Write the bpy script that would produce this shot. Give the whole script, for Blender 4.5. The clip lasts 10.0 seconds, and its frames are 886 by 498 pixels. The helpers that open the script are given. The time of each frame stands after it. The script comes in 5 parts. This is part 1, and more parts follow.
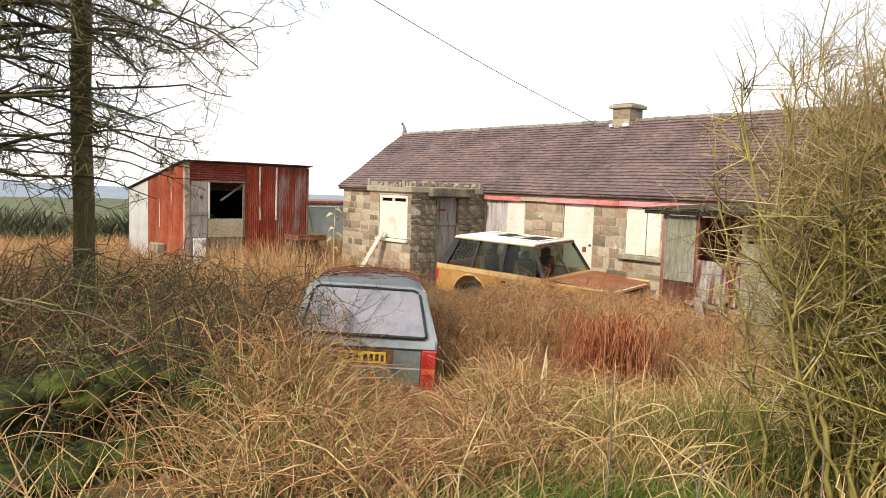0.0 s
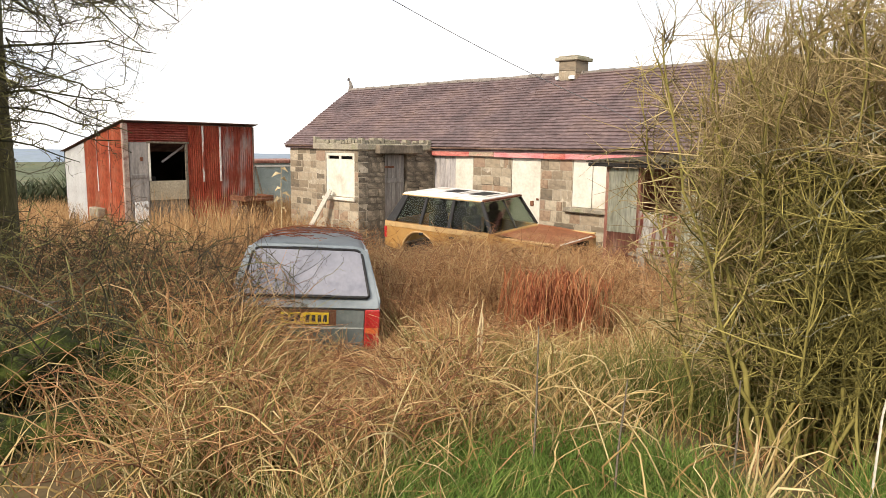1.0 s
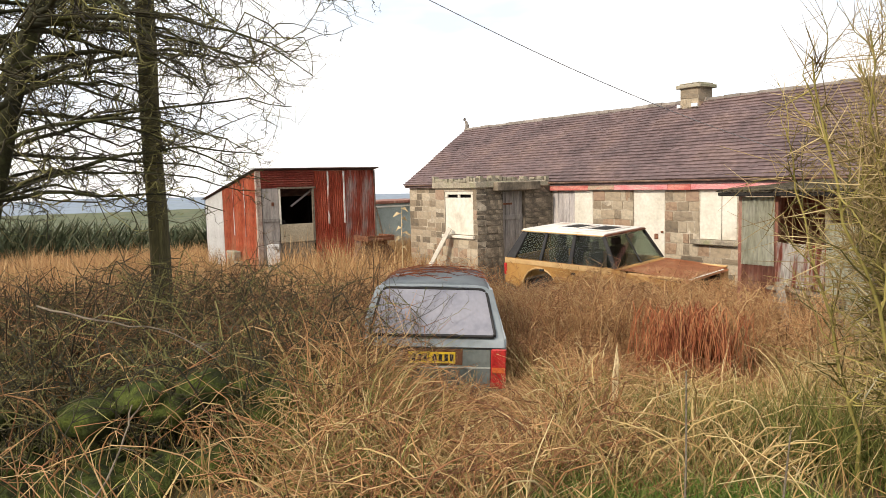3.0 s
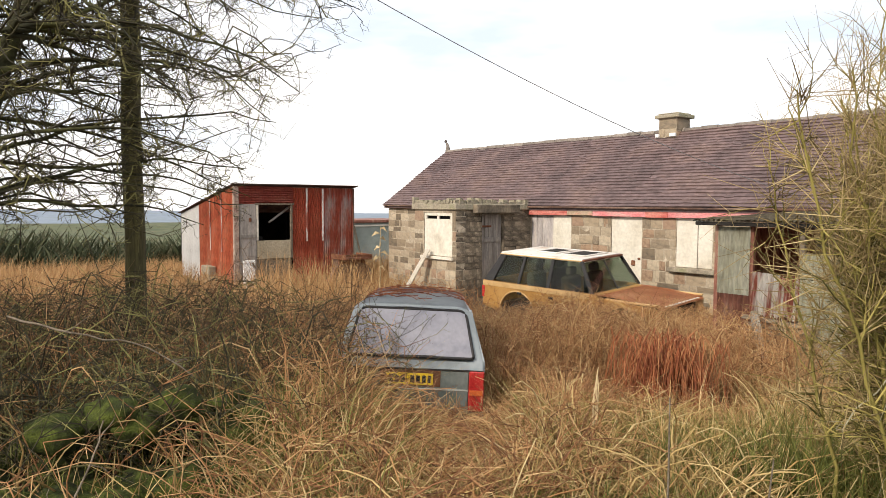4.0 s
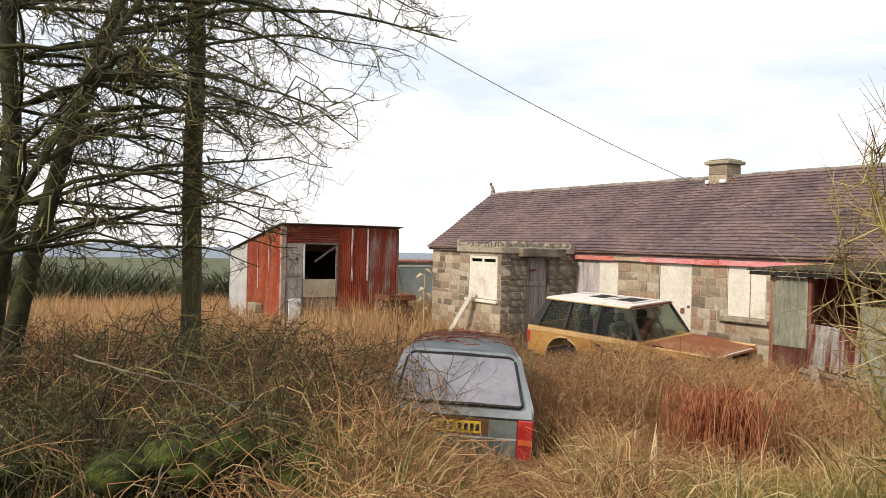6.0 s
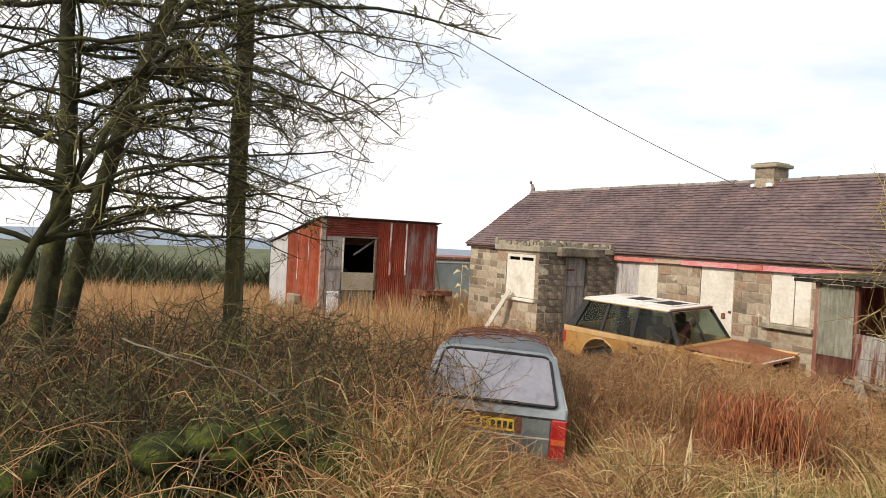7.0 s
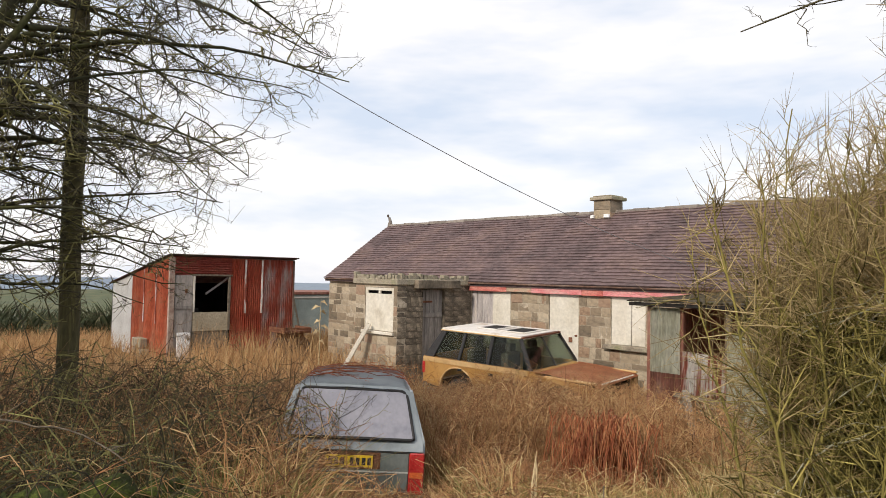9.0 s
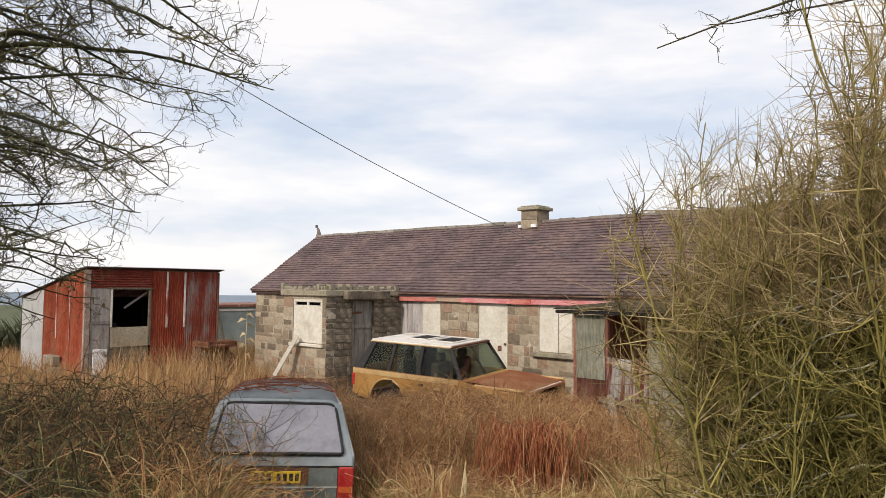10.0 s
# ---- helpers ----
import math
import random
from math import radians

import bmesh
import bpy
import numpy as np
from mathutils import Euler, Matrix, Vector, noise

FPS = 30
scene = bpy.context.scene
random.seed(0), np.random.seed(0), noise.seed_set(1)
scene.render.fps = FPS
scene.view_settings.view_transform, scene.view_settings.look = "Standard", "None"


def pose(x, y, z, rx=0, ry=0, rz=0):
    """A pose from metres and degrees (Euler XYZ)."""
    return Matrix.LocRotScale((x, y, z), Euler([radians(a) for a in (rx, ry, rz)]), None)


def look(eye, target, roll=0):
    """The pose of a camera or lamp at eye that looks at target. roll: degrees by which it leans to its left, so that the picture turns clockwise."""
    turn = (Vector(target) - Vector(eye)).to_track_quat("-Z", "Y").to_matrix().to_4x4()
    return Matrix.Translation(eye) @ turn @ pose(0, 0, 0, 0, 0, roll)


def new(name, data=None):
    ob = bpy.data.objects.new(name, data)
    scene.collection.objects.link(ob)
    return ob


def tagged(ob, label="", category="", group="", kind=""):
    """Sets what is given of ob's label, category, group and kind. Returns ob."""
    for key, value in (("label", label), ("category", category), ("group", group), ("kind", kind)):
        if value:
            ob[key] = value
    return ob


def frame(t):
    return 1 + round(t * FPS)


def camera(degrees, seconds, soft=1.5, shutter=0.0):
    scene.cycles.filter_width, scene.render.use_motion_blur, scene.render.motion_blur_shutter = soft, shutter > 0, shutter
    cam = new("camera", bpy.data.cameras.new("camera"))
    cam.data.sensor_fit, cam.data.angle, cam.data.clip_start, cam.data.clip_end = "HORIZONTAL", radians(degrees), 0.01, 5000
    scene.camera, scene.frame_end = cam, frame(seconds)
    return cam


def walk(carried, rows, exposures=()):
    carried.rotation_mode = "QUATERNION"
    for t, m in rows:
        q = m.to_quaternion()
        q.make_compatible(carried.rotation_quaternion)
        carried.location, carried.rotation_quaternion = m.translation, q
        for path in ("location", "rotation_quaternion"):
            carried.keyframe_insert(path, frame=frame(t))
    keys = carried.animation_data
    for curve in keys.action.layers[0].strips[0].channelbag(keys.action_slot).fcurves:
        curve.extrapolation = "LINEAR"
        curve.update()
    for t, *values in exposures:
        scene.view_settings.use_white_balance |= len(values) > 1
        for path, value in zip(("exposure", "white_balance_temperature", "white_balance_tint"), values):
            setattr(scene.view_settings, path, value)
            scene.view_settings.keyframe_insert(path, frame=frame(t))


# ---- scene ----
# camera and walk: seconds, place, turn
cam = camera(64.89, 10.0, soft=0.85)
PATH = [
    (0, 0.030, -0.060, 2.854, 85.025, -1.880, 48.690),
    (0.5, 0.048, 0.032, 2.857, 83.938, -2.190, 45.975),
    (1, 0.097, 0.076, 2.861, 81.548, -0.789, 44.872),
    (1.5, 0.093, 0.108, 2.861, 81.275, 0.148, 45.345),
    (2, 0.096, 0.089, 2.889, 82.035, 1.192, 47.047),
    (2.5, 0.033, 0.034, 2.892, 83.022, 1.926, 53.506),
    (2.7, 0.025, 0.030, 2.891, 83.670, 2.100, 54.420),
    (3.8, -0.017, 0.006, 2.883, 86.280, -0.230, 52.380),
    (4, -0.025, 0.002, 2.882, 86.255, -0.262, 52.368),
    (4.5, -0.000, -0.000, 2.900, 87.203, -0.892, 51.386),
    (5, 0.011, -0.044, 2.920, 88.881, -1.259, 51.506),
    (5.5, -0.021, -0.038, 2.902, 89.181, -1.779, 53.524),
    (6, -0.083, -0.076, 2.931, 89.543, -1.267, 55.783),
    (6.2, -0.078, -0.081, 2.931, 90.290, -1.200, 56.830),
    (7.3, -0.051, -0.111, 2.934, 88.800, -3.240, 59.100),
    (7.5, -0.046, -0.116, 2.934, 88.604, -2.988, 58.256),
    (8, -0.014, -0.111, 2.944, 89.280, -2.809, 54.596),
    (8.5, 0.024, -0.134, 2.972, 90.884, -1.722, 51.834),
    (9, 0.076, -0.113, 2.985, 92.169, -1.184, 47.499),
    (9.5, 0.079, -0.090, 2.984, 92.979, -1.332, 42.844),
    (10, 0.080, -0.096, 2.985, 93.087, -0.530, 41.783),
]
EXPOSURES = [(0.0, 0.76, 7000, 12), (2.5, 0.68, 7000, 12), (5.0, 0.46, 6950, 13), (8.0, 0.37, 6850, 13), (10.0, 0.12, 6750, 13)]
walk(cam, [(row[0], pose(*row[1:])) for row in PATH], EXPOSURES)


# world and sun
world = bpy.data.worlds.new("sky")
scene.world = world
world.use_nodes = True
wn, wl = world.node_tree.nodes, world.node_tree.links
wn.clear()
SUN_AZ, SUN_EL = 172.0, 34.0      # compass-like: 0 along +y, clockwise
sky = wn.new("ShaderNodeTexSky")
sky.sky_type, sky.sun_disc = "NISHITA", False
sky.sun_elevation, sky.sun_rotation = radians(SUN_EL), radians(SUN_AZ)
sky_gain = wn.new("ShaderNodeVectorMath")
sky_gain.operation = "SCALE"
sky_gain.inputs["Scale"].default_value = 0.10
wl.new(sky.outputs["Color"], sky_gain.inputs[0])
wc = wn.new("ShaderNodeTexCoord")
wmap = wn.new("ShaderNodeMapping")
wmap.inputs["Scale"].default_value = (1.6, 1.6, 6.5)
wl.new(wc.outputs["Generated"], wmap.inputs["Vector"])
wnoise = wn.new("ShaderNodeTexNoise")
wnoise.inputs["Scale"].default_value, wnoise.inputs["Detail"].default_value, wnoise.inputs["Roughness"].default_value = 1.3, 5, 0.55
wl.new(wmap.outputs["Vector"], wnoise.inputs["Vector"])
wramp = wn.new("ShaderNodeValToRGB")
wramp.color_ramp.elements[0].position, wramp.color_ramp.elements[0].color = 0.35, (0.62, 0.725, 0.87, 1)
wramp.color_ramp.elements[1].position, wramp.color_ramp.elements[1].color = 0.57, (0.98, 0.99, 1.0, 1)
wl.new(wnoise.outputs["Fac"], wramp.inputs["Fac"])
wmix = wn.new("ShaderNodeMixRGB")
wmix.inputs["Fac"].default_value = 0.88
wl.new(sky_gain.outputs[0], wmix.inputs["Color1"])
wl.new(wramp.outputs["Color"], wmix.inputs["Color2"])
wbg = wn.new("ShaderNodeBackground")
wbg.inputs["Strength"].default_value = 1.0
wl.new(wmix.outputs["Color"], wbg.inputs["Color"])
wout = wn.new("ShaderNodeOutputWorld")
wl.new(wbg.outputs["Background"], wout.inputs["Surface"])

sun_data = bpy.data.lights.new("sun", "SUN")
sun_data.energy, sun_data.angle, sun_data.color = 2.45, radians(5), (1.0, 0.93, 0.82)
sun = new("sun", sun_data)
sa, se = radians(SUN_AZ), radians(SUN_EL)
sun.matrix_world = look((60 * math.sin(sa) * math.cos(se), 60 * math.cos(sa) * math.cos(se), 60 * math.sin(se)), (0, 0, 0))


# materials
def surf(name, colors, scale=3.0, rough=0.85, bump=0.3, metal=0.0, fine=0.25, vary=0.0, island=0.0, stretch=(1, 1, 1), bump_scale=None, spec=0.3, wide=(0.3, 0.7)):
    """A weathered surface: a colour ramp over coarse noise, fine grain over it, and optional change from piece to piece."""
    m = bpy.data.materials.new(name)
    m.use_nodes = True
    n, l = m.node_tree.nodes, m.node_tree.links
    bsdf = n["Principled BSDF"]
    co = n.new("ShaderNodeTexCoord")
    mp = n.new("ShaderNodeMapping")
    mp.inputs["Scale"].default_value = stretch
    l.new(co.outputs["Object"], mp.inputs["Vector"])
    a = n.new("ShaderNodeTexNoise")
    a.inputs["Scale"].default_value, a.inputs["Detail"].default_value, a.inputs["Roughness"].default_value = scale, 5, 0.6
    l.new(mp.outputs["Vector"], a.inputs["Vector"])
    ramp = n.new("ShaderNodeValToRGB")
    els = ramp.color_ramp.elements
    while len(els) < len(colors):
        els.new(0.5)
    for i, c in enumerate(colors):
        els[i].position = wide[0] + (wide[1] - wide[0]) * i / max(1, len(colors) - 1)
        els[i].color = (*c, 1)
    l.new(a.outputs["Fac"], ramp.inputs["Fac"])
    b = n.new("ShaderNodeTexNoise")
    b.inputs["Scale"].default_value, b.inputs["Detail"].default_value = scale * 9, 3
    l.new(mp.outputs["Vector"], b.inputs["Vector"])
    grain = n.new("ShaderNodeMapRange")
    grain.inputs["From Min"].default_value, grain.inputs["From Max"].default_value = 0.3, 0.7
    grain.inputs["To Min"].default_value, grain.inputs["To Max"].default_value = 1 - fine, 1 + fine
    l.new(b.outputs["Fac"], grain.inputs["Value"])
    value = grain.outputs["Result"]
    for amount, node, socket in ((vary, "ShaderNodeObjectInfo", "Random"), (island, "ShaderNodeNewGeometry", "Random Per Island")):
        if amount:
            src = n.new(node)
            r = n.new("ShaderNodeMapRange")
            r.inputs["To Min"].default_value, r.inputs["To Max"].default_value = 1 - amount, 1 + amount
            l.new(src.outputs[socket], r.inputs["Value"])
            mul = n.new("ShaderNodeMath")
            mul.operation = "MULTIPLY"
            l.new(value, mul.inputs[0])
            l.new(r.outputs["Result"], mul.inputs[1])
            value = mul.outputs["Value"]
    tint = n.new("ShaderNodeVectorMath")
    tint.operation = "SCALE"
    l.new(ramp.outputs["Color"], tint.inputs[0])
    l.new(value, tint.inputs["Scale"])
    l.new(tint.outputs[0], bsdf.inputs["Base Color"])
    bsdf.inputs["Roughness"].default_value, bsdf.inputs["Metallic"].default_value = rough, metal
    bsdf.inputs["Specular IOR Level"].default_value = spec
    if bump:
        bp = n.new("ShaderNodeBump")
        bp.inputs["Strength"].default_value, bp.inputs["Distance"].default_value = bump, 0.02
        src = b
        if bump_scale:
            src = n.new("ShaderNodeTexNoise")
            src.inputs["Scale"].default_value, src.inputs["Detail"].default_value = bump_scale, 4
            l.new(mp.outputs["Vector"], src.inputs["Vector"])
        l.new(src.outputs["Fac"], bp.inputs["Height"])
        l.new(bp.outputs["Normal"], bsdf.inputs["Normal"])
    return m


def island_surf(name, stops, rough=0.8, fine=0.2, scale=6.0, spec=0.2, through_light=0.0):
    """Plant matter: each loose piece takes its own colour from the stops (position, colour)."""
    m = bpy.data.materials.new(name)
    m.use_nodes = True
    n, l = m.node_tree.nodes, m.node_tree.links
    bsdf = n["Principled BSDF"]
    g = n.new("ShaderNodeNewGeometry")
    ramp = n.new("ShaderNodeValToRGB")
    els = ramp.color_ramp.elements
    while len(els) < len(stops):
        els.new(0.5)
    for e, (p, c) in zip(els, stops):
        e.position, e.color = p, (*c, 1)
    l.new(g.outputs["Random Per Island"], ramp.inputs["Fac"])
    co = n.new("ShaderNodeTexCoord")
    a = n.new("ShaderNodeTexNoise")
    a.inputs["Scale"].default_value, a.inputs["Detail"].default_value = scale, 3
    l.new(co.outputs["Object"], a.inputs["Vector"])
    r = n.new("ShaderNodeMapRange")
    r.inputs["From Min"].default_value, r.inputs["From Max"].default_value = 0.3, 0.7
    r.inputs["To Min"].default_value, r.inputs["To Max"].default_value = 1 - fine, 1 + fine
    l.new(a.outputs["Fac"], r.inputs["Value"])
    tint = n.new("ShaderNodeVectorMath")
    tint.operation = "SCALE"
    l.new(ramp.outputs["Color"], tint.inputs[0])
    l.new(r.outputs["Result"], tint.inputs["Scale"])
    l.new(tint.outputs[0], bsdf.inputs["Base Color"])
    bsdf.inputs["Roughness"].default_value, bsdf.inputs["Specular IOR Level"].default_value = rough, spec
    return m


STONE = surf("stone", [(0.10, 0.078, 0.055), (0.25, 0.19, 0.125), (0.36, 0.275, 0.18), (0.42, 0.29, 0.19)], 2.6, 0.94, 0.8, vary=0.50, wide=(0.32, 0.72))
STONE_DARK = surf("darker_stone", [(0.06, 0.052, 0.040), (0.18, 0.148, 0.11), (0.36, 0.29, 0.21)], 1.6, 0.92, 0.6, vary=0.3)


def toned(m, tones, amount):
    """Gives each piece one of several stone colours, mixed over its own."""
    n, l = m.node_tree.nodes, m.node_tree.links
    bsdf = n["Principled BSDF"]
    old = bsdf.inputs["Base Color"].links[0].from_socket
    info = n.new("ShaderNodeObjectInfo")
    ramp = n.new("ShaderNodeValToRGB")
    ramp.color_ramp.interpolation = "CONSTANT"
    els = ramp.color_ramp.elements
    while len(els) < len(tones):
        els.new(0.5)
    for i, c in enumerate(tones):
        els[i].position, els[i].color = i / len(tones), (*c, 1)
    l.new(info.outputs["Random"], ramp.inputs["Fac"])
    mix = n.new("ShaderNodeMixRGB")
    mix.inputs["Fac"].default_value = amount
    l.new(old, mix.inputs["Color1"])
    l.new(ramp.outputs["Color"], mix.inputs["Color2"])
    l.new(mix.outputs["Color"], bsdf.inputs["Base Color"])


toned(STONE, [(0.34, 0.27, 0.19), (0.17, 0.14, 0.105), (0.42, 0.28, 0.20), (0.46, 0.39, 0.29), (0.24, 0.20, 0.15), (0.40, 0.33, 0.24), (0.30, 0.19, 0.13), (0.50, 0.44, 0.34)], 0.6)
MORTAR = surf("mortar", [(0.28, 0.23, 0.17), (0.50, 0.43, 0.33)], 2.0, 0.95, 0.5)
CONCRETE = surf("concrete", [(0.20, 0.17, 0.13), (0.33, 0.29, 0.22), (0.24, 0.23, 0.14)], 3, 0.92, 0.5)
TILE = surf("roof_tile", [(0.095, 0.068, 0.068), (0.145, 0.10, 0.098), (0.185, 0.125, 0.11)], 0.9, 0.8, 0.5, island=0.13)
RIDGE = surf("ridge_tile", [(0.15, 0.12, 0.10), (0.28, 0.25, 0.22)], 4, 0.9, 0.5, vary=0.25)
FASCIA_RED = surf("faded_red_paint", [(0.42, 0.09, 0.075), (0.55, 0.17, 0.14), (0.60, 0.28, 0.23)], 2.5, 0.7, 0.2, stretch=(1, 1, 4))
FASCIA_PINK = surf("faded_pink_paint", [(0.58, 0.16, 0.17), (0.66, 0.27, 0.27), (0.55, 0.36, 0.32)], 2.2, 0.7, 0.2, stretch=(1, 1, 4))
FASCIA_BARE = surf("bare_fascia", [(0.30, 0.23, 0.16), (0.44, 0.33, 0.24), (0.55, 0.22, 0.17)], 3, 0.85, 0.3, stretch=(1, 1, 3))
CREAM = surf("weathered_cream_board", [(0.40, 0.35, 0.27), (0.60, 0.56, 0.47), (0.67, 0.635, 0.55)], 1.6, 0.75, 0.15, fine=0.1, wide=(0.25, 0.6))
GREY_WOOD = surf("grey_planks", [(0.22, 0.20, 0.19), (0.40, 0.37, 0.36), (0.48, 0.43, 0.38)], 1.5, 0.85, 0.3, vary=0.15, stretch=(6, 6, 0.6))
DOOR_WOOD = surf("weathered_door", [(0.13, 0.115, 0.10), (0.26, 0.235, 0.215), (0.34, 0.30, 0.26)], 1.5, 0.85, 0.3, vary=0.15, stretch=(6, 6, 0.6))
PALE_WOOD = surf("pale_timber", [(0.55, 0.50, 0.41), (0.72, 0.68, 0.60)], 3, 0.75, 0.2, fine=0.12)
OLD_WOOD = surf("rotten_timber", [(0.07, 0.055, 0.04), (0.16, 0.13, 0.095), (0.24, 0.20, 0.15)], 3, 0.9, 0.4, stretch=(0.6, 4, 4))
# near-black that puts the shade of interiors and openings into the colour
DARK = surf("near_black_shade", [(0.012, 0.011, 0.01), (0.03, 0.027, 0.024)], 3, 0.95, 0.2)
RED_TIN = surf("red_corrugated_iron", [(0.28, 0.050, 0.028), (0.46, 0.080, 0.042), (0.52, 0.125, 0.068), (0.55, 0.25, 0.18)], 1.1, 0.62, 0.15, stretch=(1.5, 1.5, 0.5), vary=0.12, wide=(0.28, 0.78))
RED_TIN_ORANGE = surf("orange_red_corrugated_iron", [(0.34, 0.065, 0.03), (0.50, 0.12, 0.055), (0.50, 0.22, 0.13)], 1.3, 0.65, 0.15, stretch=(1.5, 1.5, 0.5), vary=0.12)
RED_TIN_PALE = surf("peeling_red_iron", [(0.38, 0.068, 0.042), (0.44, 0.10, 0.062), (0.52, 0.38, 0.35), (0.62, 0.57, 0.56)], 1.0, 0.6, 0.15, stretch=(2.2, 2.2, 0.45), wide=(0.38, 0.68))
RED_TIN_DARK = surf("dark_red_iron", [(0.20, 0.042, 0.032), (0.33, 0.065, 0.046), (0.38, 0.115, 0.08)], 1.5, 0.65, 0.15)
WHITE_TIN = surf("whitewashed_iron", [(0.70, 0.69, 0.67), (0.86, 0.86, 0.85)], 1.5, 0.6, 0.15, fine=0.1)
ROOF_TIN = surf("rusty_roof_iron", [(0.06, 0.04, 0.035), (0.15, 0.085, 0.06), (0.20, 0.15, 0.12)], 1.5, 0.75, 0.3)
RUST = surf("rust", [(0.07, 0.028, 0.016), (0.16, 0.062, 0.033), (0.25, 0.12, 0.07)], 5, 0.9, 0.4)
LICHEN_TIN = surf("grey_green_iron", [(0.30, 0.29, 0.20), (0.44, 0.44, 0.34), (0.52, 0.52, 0.43)], 1.6, 0.75, 0.2, stretch=(2, 2, 0.5))
RUSTY_SHEET = surf("rust_brown_iron", [(0.13, 0.05, 0.035), (0.24, 0.10, 0.07), (0.36, 0.24, 0.18)], 2.0, 0.8, 0.3, stretch=(2, 2, 0.5))
STRIPED_TIN = surf("flaking_white_and_red_iron", [(0.18, 0.05, 0.035), (0.30, 0.09, 0.06), (0.58, 0.54, 0.49), (0.66, 0.63, 0.58)], 2.2, 0.7, 0.2, stretch=(4, 1, 0.35), wide=(0.36, 0.62))
GREEN_WALL = surf("faded_green_boards", [(0.20, 0.23, 0.21), (0.30, 0.34, 0.31)], 2, 0.8, 0.2)
POLE_WOOD = surf("algae_covered_pole", [(0.035, 0.030, 0.017), (0.08, 0.07, 0.031), (0.15, 0.138, 0.05)], 2.0, 0.92, 0.5, stretch=(3, 3, 0.5))
WIRE = surf("cable", [(0.16, 0.16, 0.17), (0.24, 0.24, 0.25)], 5, 0.6, 0.0)


# building helpers
def mesh_of(bm, name, smooth=False):
    me = bpy.data.meshes.new(name)
    bm.normal_update()
    bm.to_mesh(me)
    bm.free()
    if smooth:
        me.polygons.foreach_set("use_smooth", [True] * len(me.polygons))
    return me


def part(name, bm, material, parent=None, label="", smooth=False):
    """Links a bmesh as one mesh object, under a thing or a part if one is given."""
    ob = new(name, mesh_of(bm, name, smooth))
    if material:
        ob.data.materials.append(material)
    if parent:
        ob.parent = parent
    if label:
        ob["label"] = label
    return ob


def box(bm, x0, x1, y0, y1, z0, z1, bevel=0.0):
    """A box, optionally with its edges taken off."""
    made = bmesh.ops.create_cube(bm, size=1, matrix=Matrix.Translation(((x0 + x1) / 2, (y0 + y1) / 2, (z0 + z1) / 2)) @ Matrix.Diagonal((x1 - x0, y1 - y0, z1 - z0, 1)))
    if bevel:
        edges = list({e for v in made["verts"] for e in v.link_edges})
        bmesh.ops.bevel(bm, geom=edges, offset=bevel, segments=1, affect="EDGES")
    return bm


def boxed(x0, x1, y0, y1, z0, z1, bevel=0.0):
    return box(bmesh.new(), x0, x1, y0, y1, z0, z1, bevel)


def prism(bm, outline, depth, m=Matrix()):
    """An outline in its own x, z plane, given a depth along y, laid by m."""
    a = [bm.verts.new(m @ Vector((x, 0, z))) for x, z in outline]
    b = [bm.verts.new(m @ Vector((x, depth, z))) for x, z in outline]
    bm.faces.new(a)
    bm.faces.new(b[::-1])
    k = len(outline)
    for i in range(k):
        bm.faces.new((a[i], b[i], b[(i + 1) % k], a[(i + 1) % k]))
    bmesh.ops.recalc_face_normals(bm, faces=bm.faces)
    return bm


def tube(bm, points, radii, sides=8, caps=True):
    """A round bar through the points."""
    rings = []
    for i, p in enumerate(points):
        p = Vector(p)
        ahead = (Vector(points[min(i + 1, len(points) - 1)]) - Vector(points[max(i - 1, 0)])).normalized()
        u = ahead.orthogonal().normalized()
        w = ahead.cross(u)
        r = radii[i] if isinstance(radii, (list, tuple)) else radii
        rings.append([bm.verts.new(p + r * (math.cos(2 * math.pi * k / sides) * u + math.sin(2 * math.pi * k / sides) * w)) for k in range(sides)])
    for a, b in zip(rings, rings[1:]):
        for k in range(sides):
            bm.faces.new((a[k], a[(k + 1) % sides], b[(k + 1) % sides], b[k]))
    if caps:
        bm.faces.new(rings[0][::-1])
        bm.faces.new(rings[-1])
    return bm


def empty(name, m, label, category, group="", kind=""):
    ob = new(name)
    ob.matrix_world = m
    ob.empty_display_size = 0.2
    return tagged(ob, label, category, group, kind)


def height(x, y):
    """The lie of the land: a bank under the viewer, the yard, fields that fall away, far hills."""
    d = math.hypot(x, y)
    def ease(a, b, v):
        v = min(1.0, max(0.0, (v - a) / (b - a)))
        return v * v * (3 - 2 * v)
    z = 1.36 * (1 - ease(2.2, 11.0, d))
    z -= 2.2 * ease(26, 55, d) + 8.0 * ease(50, 170, d) + 22.0 * ease(150, 700, d) + 45.0 * ease(600, 2200, d)
    if d < 60:
        z += 0.07 * noise.noise((x * 0.7, y * 0.7, 0.3)) + 0.03 * noise.noise((x * 2.3, y * 2.3, 5.3))
    else:
        z += 1.2 * noise.noise((x / 60, y / 60, 1.7))
    return z


GROUND = surf("winter_ground", [(0.06, 0.045, 0.026), (0.14, 0.095, 0.045), (0.085, 0.085, 0.03)], 0.7, 0.95, 0.6)


